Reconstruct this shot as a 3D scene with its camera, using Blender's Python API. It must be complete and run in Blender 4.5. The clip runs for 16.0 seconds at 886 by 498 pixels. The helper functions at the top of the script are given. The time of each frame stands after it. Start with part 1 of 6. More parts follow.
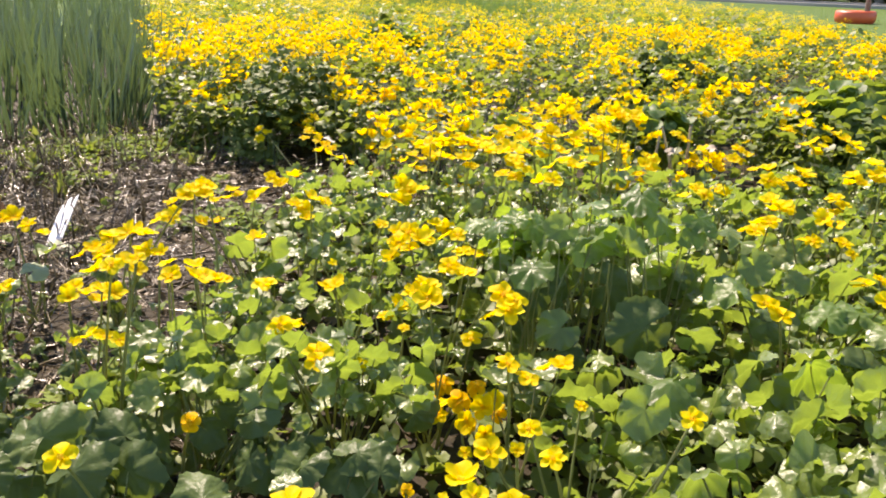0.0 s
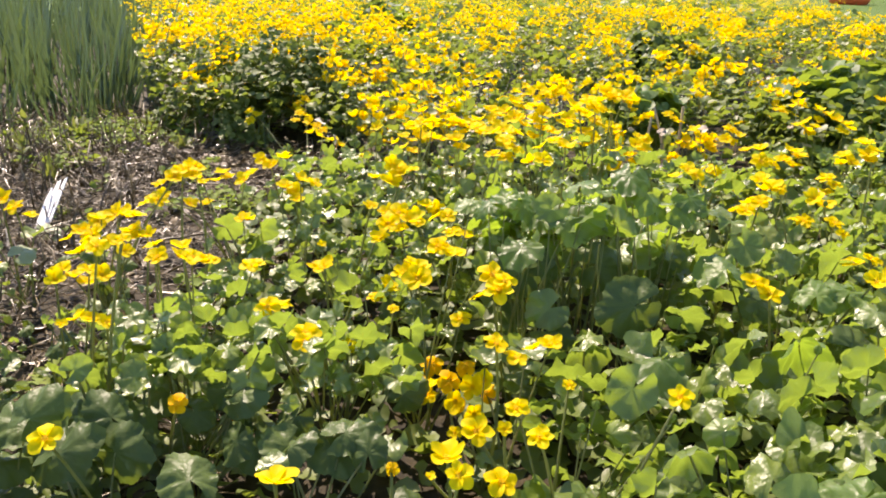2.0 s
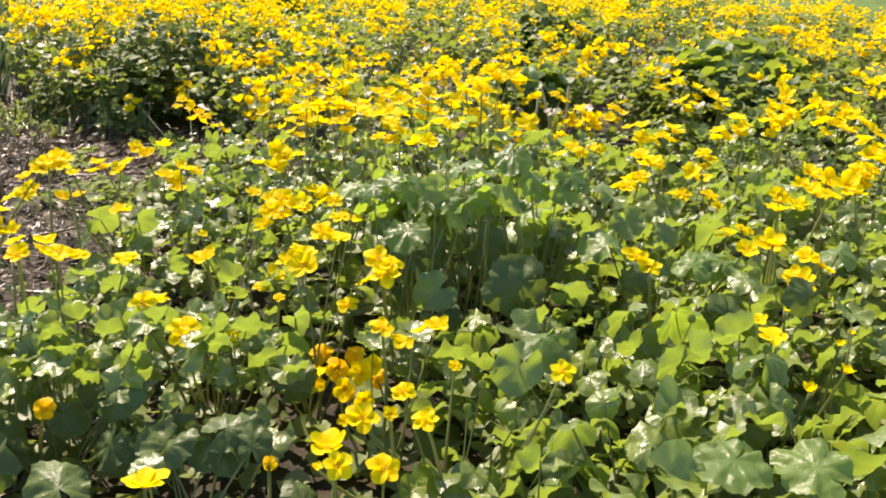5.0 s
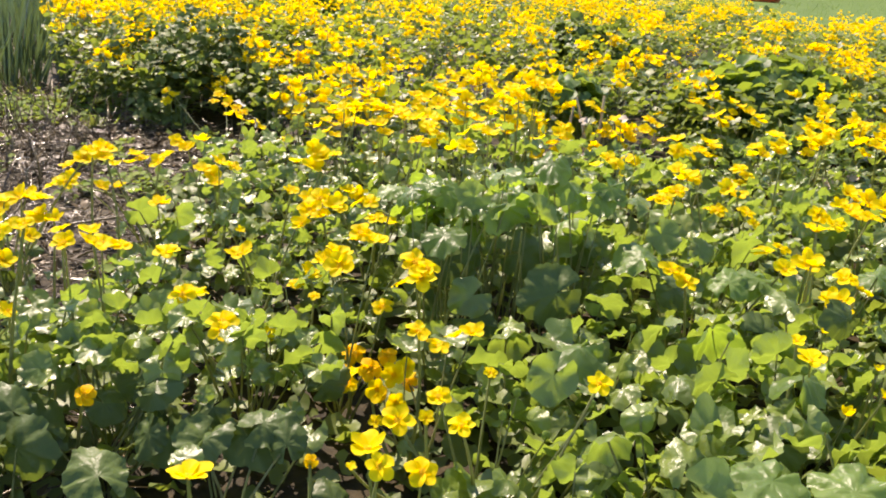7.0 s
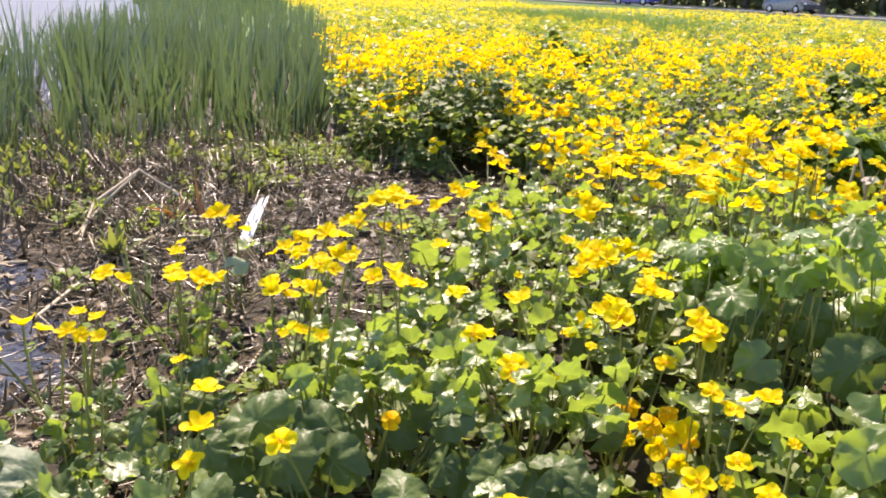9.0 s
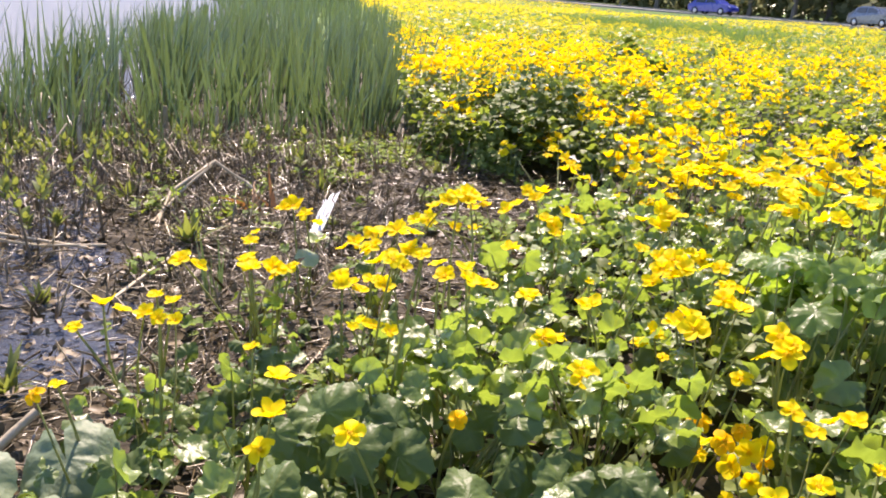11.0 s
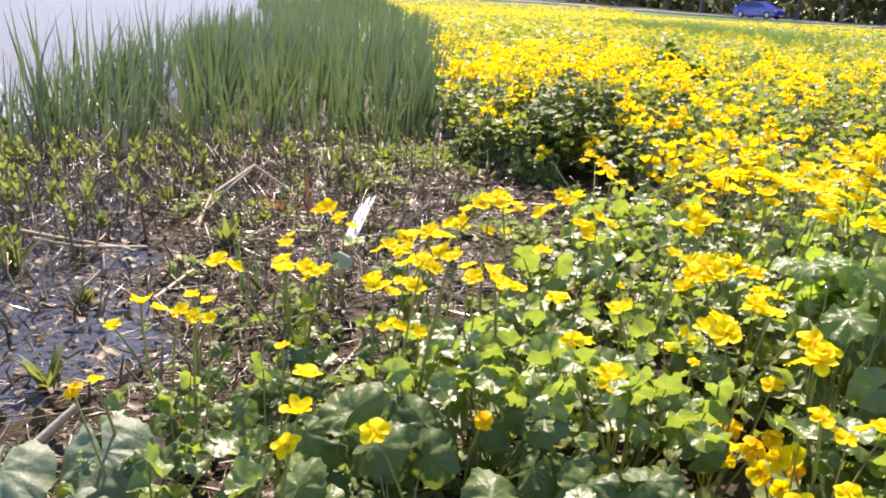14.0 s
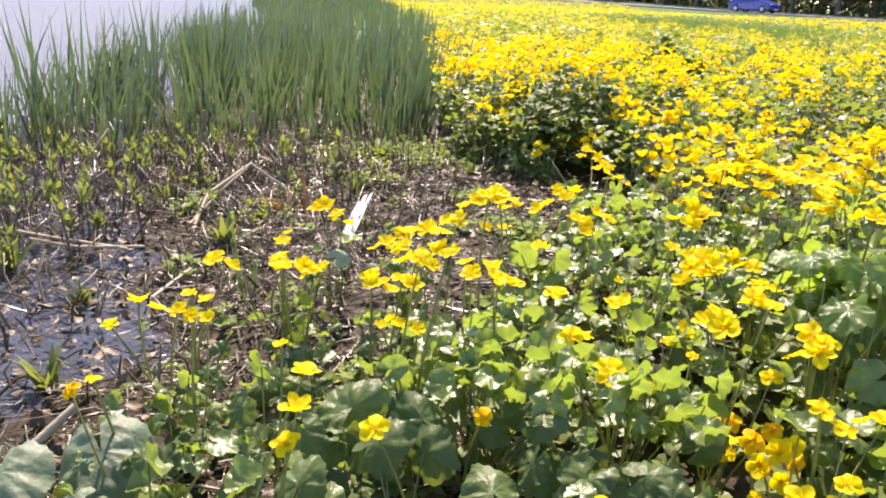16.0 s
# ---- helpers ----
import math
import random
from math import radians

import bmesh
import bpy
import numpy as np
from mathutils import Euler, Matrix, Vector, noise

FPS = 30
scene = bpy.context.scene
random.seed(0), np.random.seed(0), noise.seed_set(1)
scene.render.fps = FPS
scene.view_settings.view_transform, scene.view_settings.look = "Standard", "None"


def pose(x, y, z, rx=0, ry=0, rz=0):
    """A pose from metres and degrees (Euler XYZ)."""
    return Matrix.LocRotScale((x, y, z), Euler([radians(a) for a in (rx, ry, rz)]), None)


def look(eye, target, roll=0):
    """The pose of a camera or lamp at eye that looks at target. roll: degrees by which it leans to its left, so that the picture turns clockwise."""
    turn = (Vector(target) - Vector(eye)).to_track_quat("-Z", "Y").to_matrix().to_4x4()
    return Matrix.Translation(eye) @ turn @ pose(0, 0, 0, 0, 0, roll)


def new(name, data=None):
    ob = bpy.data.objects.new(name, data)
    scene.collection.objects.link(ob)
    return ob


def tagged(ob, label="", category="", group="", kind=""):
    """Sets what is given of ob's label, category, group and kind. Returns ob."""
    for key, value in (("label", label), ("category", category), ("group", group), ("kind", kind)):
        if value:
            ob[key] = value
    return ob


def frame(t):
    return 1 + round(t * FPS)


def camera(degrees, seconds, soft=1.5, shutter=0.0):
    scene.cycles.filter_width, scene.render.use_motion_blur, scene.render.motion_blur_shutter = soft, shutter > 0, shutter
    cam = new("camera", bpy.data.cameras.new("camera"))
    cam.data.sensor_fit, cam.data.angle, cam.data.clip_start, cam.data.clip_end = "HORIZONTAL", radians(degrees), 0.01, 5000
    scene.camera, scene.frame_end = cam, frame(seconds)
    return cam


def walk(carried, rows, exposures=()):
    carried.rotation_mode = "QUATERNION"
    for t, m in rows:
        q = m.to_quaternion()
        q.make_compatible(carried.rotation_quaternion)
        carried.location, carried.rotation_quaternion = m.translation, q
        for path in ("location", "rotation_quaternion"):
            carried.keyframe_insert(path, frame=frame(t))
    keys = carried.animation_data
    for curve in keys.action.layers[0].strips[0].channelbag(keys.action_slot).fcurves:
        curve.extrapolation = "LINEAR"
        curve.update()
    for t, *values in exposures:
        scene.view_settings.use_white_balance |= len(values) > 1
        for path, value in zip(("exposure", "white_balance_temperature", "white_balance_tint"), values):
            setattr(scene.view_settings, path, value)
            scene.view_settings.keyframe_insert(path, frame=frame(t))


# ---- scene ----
cam = camera(57.4, 16.0, soft=1.9)
PATH = [
    (0, (0.022, 0.171, 0.91), (0.026, 2.07, 0.281), 1.2),
    (0.5, (0.027, 0.174, 0.907), (0.038, 2.075, 0.284), 1.3),
    (1, (0.03, 0.178, 0.9), (0.038, 2.076, 0.269), 1.4),
    (1.5, (0.03, 0.175, 0.9), (0.035, 2.068, 0.252), 1.3),
    (2, (0.033, 0.176, 0.902), (0.051, 2.061, 0.235), 1.1),
    (2.5, (0.034, 0.175, 0.903), (0.087, 2.059, 0.232), 1.3),
    (3, (0.044, 0.179, 0.901), (0.134, 2.061, 0.228), 1.3),
    (3.5, (0.05, 0.182, 0.9), (0.202, 2.059, 0.226), 1.3),
    (4, (0.062, 0.186, 0.898), (0.3, 2.05, 0.212), 0.9),
    (4.2, (0.067, 0.188, 0.897), (0.332, 2.046, 0.208), 1.1),
    (6.3, (0.055, 0.192, 0.894), (0.296, 2.047, 0.187), 2.1),
    (6.5, (0.052, 0.192, 0.894), (0.306, 2.045, 0.187), 2.5),
    (7, (0.036, 0.19, 0.899), (0.242, 2.055, 0.206), 3.4),
    (7.5, (0.021, 0.186, 0.902), (0.151, 2.066, 0.233), 3.0),
    (8, (-0.016, 0.178, 0.908), (-0.04, 2.073, 0.269), 2.3),
    (8.5, (-0.051, 0.171, 0.909), (-0.268, 2.066, 0.305), 1.0),
    (9, (-0.071, 0.158, 0.905), (-0.423, 2.033, 0.305), 1.5),
    (9.5, (-0.083, 0.16, 0.895), (-0.481, 2.024, 0.288), 3.1),
    (10, (-0.094, 0.162, 0.893), (-0.54, 2.017, 0.294), 3.1),
    (10.2, (-0.099, 0.163, 0.893), (-0.561, 2.015, 0.297), 3.1),
    (12.3, (-0.067, 0.154, 0.897), (-0.584, 1.99, 0.295), 2.6),
    (12.5, (-0.063, 0.155, 0.897), (-0.562, 1.995, 0.292), 2.6),
    (13, (-0.078, 0.149, 0.897), (-0.628, 1.975, 0.292), 2.5),
    (13.5, (-0.084, 0.147, 0.896), (-0.702, 1.954, 0.301), 2.7),
    (14, (-0.071, 0.153, 0.893), (-0.666, 1.97, 0.305), 2.4),
    (14.5, (-0.068, 0.149, 0.895), (-0.617, 1.982, 0.312), 2.6),
    (15, (-0.064, 0.153, 0.892), (-0.595, 1.987, 0.299), 2.4),
    (15.5, (-0.068, 0.154, 0.893), (-0.632, 1.979, 0.301), 2.0),
    (16, (-0.072, 0.155, 0.891), (-0.66, 1.972, 0.296), 1.9),
]
walk(cam, [(t, look(eye, target, roll)) for t, eye, target, roll in PATH],
     [(0, 1.04, 7700, 23), (7.5, 1.06, 7700, 23), (9.0, 1.24, 7450, 27), (16, 1.31, 7300, 28)])

# ---------------------------------------------------------------- light
SUN_ELEVATION, SUN_AZIMUTH = 50.0, 22.0          # degrees; azimuth to the left of the +y axis
sun = new("sun", bpy.data.lights.new("sun", "SUN"))
sun.data.energy, sun.data.angle, sun.data.color = 4.9, radians(0.53), (1.0, 0.95, 0.86)
sun_from = Vector((-math.sin(radians(SUN_AZIMUTH)) * math.cos(radians(SUN_ELEVATION)),
                   math.cos(radians(SUN_AZIMUTH)) * math.cos(radians(SUN_ELEVATION)),
                   math.sin(radians(SUN_ELEVATION))))
sun.matrix_world = look(sun_from * 30, (0, 0, 0))
world = bpy.data.worlds.new("sky")
world.use_nodes = True
scene.world = world
sky = world.node_tree.nodes.new("ShaderNodeTexSky")
sky.sky_type, sky.sun_disc = "NISHITA", False
sky.dust_density, sky.ozone_density = 0.0, 6.0
sky.sun_elevation, sky.sun_rotation = radians(SUN_ELEVATION), radians(-SUN_AZIMUTH)
back = world.node_tree.nodes["Background"]
back.inputs["Strength"].default_value = 0.15
world.node_tree.links.new(sky.outputs[0], back.inputs["Color"])


# ---------------------------------------------------------------- materials
def material(name, colours, rough=0.6, bump=0.0, scale=30.0, spread="object", metal=0.0, thin=None, thin_mix=0.35,
             spec=0.5, coat=0.0, bump_scale=None):
    """A surface with a colour ramp driven by a per-piece random value and two scales of noise. thin: colour of light let through."""
    m = bpy.data.materials.new(name)
    m.use_nodes = True
    n, l = m.node_tree.nodes, m.node_tree.links
    p = n["Principled BSDF"]
    p.inputs["Roughness"].default_value = rough
    p.inputs["Metallic"].default_value = metal
    p.inputs["Specular IOR Level"].default_value = spec
    p.inputs["Coat Weight"].default_value = coat
    where = n.new("ShaderNodeTexCoord")
    fine = n.new("ShaderNodeTexNoise")
    fine.inputs["Scale"].default_value, fine.inputs["Detail"].default_value = scale, 6
    broad = n.new("ShaderNodeTexNoise")
    broad.inputs["Scale"].default_value, broad.inputs["Detail"].default_value = scale / 7, 3
    geo = n.new("ShaderNodeNewGeometry")
    for t in (fine, broad):
        l.new(geo.outputs["Position"] if spread != "local" else where.outputs["Object"], t.inputs["Vector"])
    mix = n.new("ShaderNodeMath")
    mix.operation = "MULTIPLY_ADD"
    l.new(fine.outputs["Fac"], mix.inputs[0])
    mix.inputs[1].default_value = 0.45
    l.new(broad.outputs["Fac"], mix.inputs[2])
    level = n.new("ShaderNodeMath")
    level.operation = "MULTIPLY_ADD"
    if spread == "object":
        source = n.new("ShaderNodeObjectInfo").outputs["Random"]
    elif spread == "island":
        source = geo.outputs["Random Per Island"]
    else:
        source = broad.outputs["Fac"]
    l.new(source, level.inputs[0])
    level.inputs[1].default_value = 0.75
    shift = n.new("ShaderNodeMath")
    shift.operation = "MULTIPLY_ADD"
    l.new(mix.outputs[0], shift.inputs[0])
    shift.inputs[1].default_value, shift.inputs[2].default_value = 0.6, -0.32
    l.new(shift.outputs[0], level.inputs[2])
    ramp = n.new("ShaderNodeValToRGB")
    while len(ramp.color_ramp.elements) < len(colours):
        ramp.color_ramp.elements.new(0.5)
    for i, c in enumerate(colours):
        e = ramp.color_ramp.elements[i]
        e.position, e.color = i / max(1, len(colours) - 1), (*c, 1)
    l.new(level.outputs[0], ramp.inputs["Fac"])
    colour = ramp.outputs["Color"]
    l.new(colour, p.inputs["Base Color"])
    wear = n.new("ShaderNodeMath")
    wear.operation = "MULTIPLY_ADD"
    l.new(fine.outputs["Fac"], wear.inputs[0])
    wear.inputs[1].default_value, wear.inputs[2].default_value = 0.3, rough - 0.15
    l.new(wear.outputs[0], p.inputs["Roughness"])
    if bump:
        b = n.new("ShaderNodeBump")
        b.inputs["Strength"].default_value, b.inputs["Distance"].default_value = bump, 0.004
        if bump_scale:
            rel = n.new("ShaderNodeTexNoise")
            rel.inputs["Scale"].default_value, rel.inputs["Detail"].default_value = bump_scale, 4
            l.new(geo.outputs["Position"], rel.inputs["Vector"])
            l.new(rel.outputs["Fac"], b.inputs["Height"])
        else:
            l.new(fine.outputs["Fac"], b.inputs["Height"])
        l.new(b.outputs[0], p.inputs["Normal"])
    if thin:
        t = n.new("ShaderNodeBsdfTranslucent")
        t.inputs["Color"].default_value = (*thin, 1)
        s = n.new("ShaderNodeMixShader")
        s.inputs[0].default_value = thin_mix
        l.new(p.outputs[0], s.inputs[1]), l.new(t.outputs[0], s.inputs[2])
        l.new(s.outputs[0], n["Material Output"].inputs["Surface"])
    return m


LEAF_GREENS = [(0.088, 0.130, 0.028), (0.123, 0.176, 0.035), (0.166, 0.226, 0.046), (0.215, 0.28, 0.062)]
FIELD_GREENS = [(0.070, 0.100, 0.026), (0.105, 0.145, 0.036), (0.150, 0.195, 0.052), (0.215, 0.250, 0.085)]
leaf_mat = material("marigold leaf", LEAF_GREENS, 0.37, 0.95, 60, "object", thin=(0.355, 0.49, 0.055), thin_mix=0.38, spec=0.75, bump_scale=75)
leaf_field = material("marigold leaf in the field", FIELD_GREENS, 0.48, 0.4, 60, "island", thin=(0.34, 0.44, 0.05), thin_mix=0.33, spec=0.35)
# Field greens without the lightest tone: the bank's shaded face, put into colour.
bank_leaf = material("shaded leaf of the bank", FIELD_GREENS[:3], 0.6, 0.4, 60, "island", thin=(0.28, 0.38, 0.045), thin_mix=0.22, spec=0.2)
big_leaf_mat = material("broad leaf", [(0.080, 0.132, 0.034), (0.108, 0.175, 0.042), (0.142, 0.222, 0.052), (0.18, 0.265, 0.062)], 0.42, 0.95, 45, "object",
                        thin=(0.37, 0.53, 0.04), thin_mix=0.45, spec=0.5, bump_scale=60)
# Broad leaves standing in shade: their darkness is put into the base colour.
shaded_leaf_mat = material("shaded broad leaf", [(0.060, 0.092, 0.024), (0.078, 0.116, 0.030), (0.098, 0.142, 0.036)], 0.45, 0.9, 45, "object",
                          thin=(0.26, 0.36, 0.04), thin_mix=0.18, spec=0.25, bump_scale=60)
broad_field = material("broad leaf of a clump", [(0.055, 0.105, 0.032), (0.085, 0.155, 0.038), (0.120, 0.205, 0.044)], 0.55, 0.3, 45, "island", thin=(0.36, 0.48, 0.04), thin_mix=0.38, spec=0.4)
crinkled_mat = material("crinkled leaf", [(0.13, 0.175, 0.095), (0.16, 0.21, 0.115), (0.19, 0.24, 0.14)], 0.56, 0.8, 45, "object",
                        thin=(0.30, 0.42, 0.08), thin_mix=0.25, spec=0.5, bump_scale=80)
YELLOWS = [(0.96, 0.65, 0.006), (0.97, 0.70, 0.008), (0.98, 0.75, 0.010), (0.98, 0.80, 0.015)]
petal_mat = material("petal", [(0.96, 0.67, 0.006), (0.97, 0.72, 0.008), (0.98, 0.77, 0.010), (0.98, 0.82, 0.015)], 0.6, 0.1, 90, "object", thin=(0.99, 0.78, 0.010), thin_mix=0.52, spec=0.15)
old_petal_mat = material("ageing petal", [(0.93, 0.50, 0.006), (0.95, 0.57, 0.008), (0.96, 0.65, 0.010)], 0.6, 0.1, 90, "object", thin=(0.98, 0.63, 0.008), thin_mix=0.5, spec=0.15)
petal_field = material("petal in the field", YELLOWS, 0.6, 0.0, 90, "island", thin=(0.99, 0.75, 0.010), thin_mix=0.52, spec=0.15)
stamen_mat = material("stamen", [(0.97, 0.72, 0.012), (0.98, 0.80, 0.020)], 0.6, 0.1, 500, "object", thin=(0.98, 0.7, 0.01), thin_mix=0.6)
stem_mat = material("stem", [(0.14, 0.17, 0.065), (0.20, 0.23, 0.09), (0.27, 0.26, 0.12)], 0.45, 0.2, 40, "object", thin=(0.42, 0.46, 0.12), thin_mix=0.4)
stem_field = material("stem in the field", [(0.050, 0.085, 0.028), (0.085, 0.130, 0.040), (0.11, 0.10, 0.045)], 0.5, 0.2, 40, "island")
REED_GREENS = [(0.026, 0.050, 0.026), (0.048, 0.088, 0.042), (0.078, 0.130, 0.060), (0.140, 0.192, 0.092)]
reed_mat = material("reed blade", REED_GREENS, 0.38, 0.2, 25, "object", thin=(0.22, 0.33, 0.09), thin_mix=0.18, spec=0.6)
reed_field = material("reed blade in the bed", REED_GREENS, 0.38, 0.2, 25, "island", thin=(0.22, 0.33, 0.09), thin_mix=0.18, spec=0.6)
grass_mat = material("grass blade", [(0.055, 0.130, 0.025), (0.085, 0.185, 0.035), (0.13, 0.22, 0.05)], 0.5, 0.1, 20, "island",
                     thin=(0.28, 0.40, 0.07), thin_mix=0.30)
DEAD_BROWNS = [(0.034, 0.022, 0.007), (0.062, 0.041, 0.013), (0.098, 0.069, 0.026), (0.165, 0.122, 0.055), (0.40, 0.335, 0.20)]
litter_mat = material("dead stalk", DEAD_BROWNS,
                      0.32, 0.5, 60, "island", spec=0.55)
long_stalk_mat = material("long dead stalk", DEAD_BROWNS[1:], 0.34, 0.5, 60, "object", spec=0.5)
flake_mat = material("dead leaf flake", [(0.038, 0.024, 0.008), (0.070, 0.047, 0.017), (0.115, 0.080, 0.035), (0.20, 0.150, 0.076)], 0.5, 0.4, 60, "island", spec=0.25)
straw_mat = material("straw", [(0.30, 0.235, 0.14), (0.42, 0.34, 0.22), (0.52, 0.44, 0.31)], 0.6, 0.5, 90, "object", spec=0.2)
straw_field = material("dry leaf", [(0.30, 0.22, 0.14), (0.46, 0.39, 0.28), (0.62, 0.58, 0.48)], 0.6, 0.4, 90, "island")
rust_leaf_mat = material("dead leaf", [(0.26, 0.12, 0.05), (0.38, 0.19, 0.08), (0.42, 0.27, 0.14)], 0.6, 0.5, 60, "object", thin=(0.5, 0.22, 0.06), thin_mix=0.2)
white_mat = material("bleached wood", [(0.74, 0.73, 0.70), (0.84, 0.83, 0.80)], 0.6, 0.4, 90, "object")
shoot_mat = material("shoot stem", [(0.060, 0.042, 0.024), (0.105, 0.078, 0.045), (0.18, 0.14, 0.085)], 0.45, 0.4, 60, "object", spec=0.7)
shoot_leaf_mat = material("shoot leaf", [(0.082, 0.105, 0.030), (0.115, 0.146, 0.038), (0.155, 0.18, 0.05)], 0.55, 0.2, 60, "object", thin=(0.31, 0.36, 0.06), thin_mix=0.36, spec=0.3)
moss_mat = material("creeping leaf", [(0.10, 0.16, 0.035), (0.15, 0.22, 0.045), (0.21, 0.26, 0.06)], 0.7, 0.2, 60, "island", thin=(0.40, 0.52, 0.06), thin_mix=0.3, spec=0.15)
bark_mat = material("bark", [(0.11, 0.095, 0.08), (0.17, 0.15, 0.125), (0.24, 0.21, 0.18)], 0.85, 0.9, 12, "object", bump_scale=18)
crown_mat = material("tree leaf", [(0.10, 0.112, 0.060), (0.13, 0.142, 0.076), (0.16, 0.175, 0.095)], 0.8, 0.0, 10, "island", thin=(0.26, 0.28, 0.13), thin_mix=0.36, spec=0.1)
road_mat = material("asphalt", [(0.13, 0.128, 0.12), (0.17, 0.167, 0.155), (0.21, 0.207, 0.19)], 0.85, 0.4, 8, "noise")
orange_mat = material("orange paint", [(0.62, 0.085, 0.025), (0.75, 0.13, 0.04)], 0.42, 0.2, 10, "noise")
post_mat = material("weathered timber", [(0.15, 0.09, 0.06), (0.24, 0.16, 0.11)], 0.75, 0.6, 25, "noise")
blue_paint = material("blue car paint", [(0.030, 0.045, 0.30), (0.040, 0.060, 0.36)], 0.3, 0.0, 3, "noise", coat=0.6)
silver_paint = material("grey car paint", [(0.10, 0.115, 0.145), (0.13, 0.145, 0.18)], 0.3, 0.0, 3, "noise", metal=0.4, coat=0.6)
tyre_mat = material("tyre", [(0.015, 0.015, 0.015), (0.03, 0.03, 0.03)], 0.8, 0.3, 30, "noise")
rim_mat = material("alloy", [(0.45, 0.45, 0.46), (0.6, 0.6, 0.6)], 0.35, 0.0, 10, "noise", metal=0.8)
glass_mat = material("car glass", [(0.02, 0.025, 0.03), (0.03, 0.035, 0.04)], 0.2, 0.0, 3, "noise", spec=0.8)
lamp_mat = material("lamp lens", [(0.6, 0.6, 0.6), (0.75, 0.75, 0.75)], 0.25, 0.0, 3, "noise")
wall_mat = material("rendered wall", [(0.42, 0.34, 0.26), (0.52, 0.43, 0.34)], 0.8, 0.3, 6, "noise")
tile_mat = material("roof tile", [(0.14, 0.06, 0.045), (0.22, 0.09, 0.06)], 0.8, 0.5, 6, "noise")


def water_material():
    m = bpy.data.materials.new("lake water")
    m.use_nodes = True
    n, l = m.node_tree.nodes, m.node_tree.links
    p = n["Principled BSDF"]
    p.inputs["Base Color"].default_value = (0.06, 0.068, 0.085, 1)
    p.inputs["Roughness"].default_value = 0.11
    geo = n.new("ShaderNodeNewGeometry")
    swell = n.new("ShaderNodeTexNoise")                # wind ripples turn the surface a little every way
    swell.inputs["Scale"].default_value, swell.inputs["Detail"].default_value = 14.0, 3
    l.new(geo.outputs["Position"], swell.inputs["Vector"])
    lean = n.new("ShaderNodeVectorMath")
    lean.operation = "MULTIPLY_ADD"
    lean.inputs[1].default_value, lean.inputs[2].default_value = (0.5, 0.5, 0.0), (-0.25, -0.25, 1.0)
    l.new(swell.outputs["Color"], lean.inputs[0])
    level = n.new("ShaderNodeVectorMath")
    level.operation = "NORMALIZE"
    l.new(lean.outputs[0], level.inputs[0])
    bumps = level
    for scale, strength, distance in ((30.0, 0.8, 0.012), (150.0, 1.0, 0.006)):
        t = n.new("ShaderNodeTexNoise")
        t.inputs["Scale"].default_value, t.inputs["Detail"].default_value = scale, 4
        l.new(geo.outputs["Position"], t.inputs["Vector"])
        b = n.new("ShaderNodeBump")
        b.inputs["Strength"].default_value, b.inputs["Distance"].default_value = strength, distance
        l.new(t.outputs["Fac"], b.inputs["Height"])
        l.new(bumps.outputs[0], b.inputs["Normal"])
        bumps = b
    l.new(bumps.outputs[0], p.inputs["Normal"])
    sep = n.new("ShaderNodeSeparateXYZ")
    l.new(geo.outputs["Position"], sep.inputs[0])
    ruffled = n.new("ShaderNodeMapRange")              # still puddles at the shore, wind-ruffled lake further out
    ruffled.inputs["From Min"].default_value, ruffled.inputs["From Max"].default_value = -2.6, -5.0
    ruffled.inputs["To Min"].default_value, ruffled.inputs["To Max"].default_value = 0.05, 0.12
    l.new(sep.outputs["X"], ruffled.inputs["Value"]), l.new(ruffled.outputs[0], p.inputs["Roughness"])
    p.inputs["Specular IOR Level"].default_value = 0.35
    dim_share = n.new("ShaderNodeMapRange")                 # flat blue-grey mixed in on the open lake to dim its sky reflection
    dim_share.inputs["From Min"].default_value, dim_share.inputs["From Max"].default_value = -3.0, -6.0
    dim_share.inputs["To Min"].default_value, dim_share.inputs["To Max"].default_value = 0.0, 0.8
    dim_tone = n.new("ShaderNodeBsdfDiffuse")
    dim_tone.inputs["Color"].default_value = (0.125, 0.138, 0.17, 1)
    both = n.new("ShaderNodeMixShader")
    l.new(sep.outputs["X"], dim_share.inputs["Value"]), l.new(dim_share.outputs[0], both.inputs[0])
    l.new(p.outputs[0], both.inputs[1]), l.new(dim_tone.outputs[0], both.inputs[2])
    l.new(both.outputs[0], n["Material Output"].inputs["Surface"])
    return m


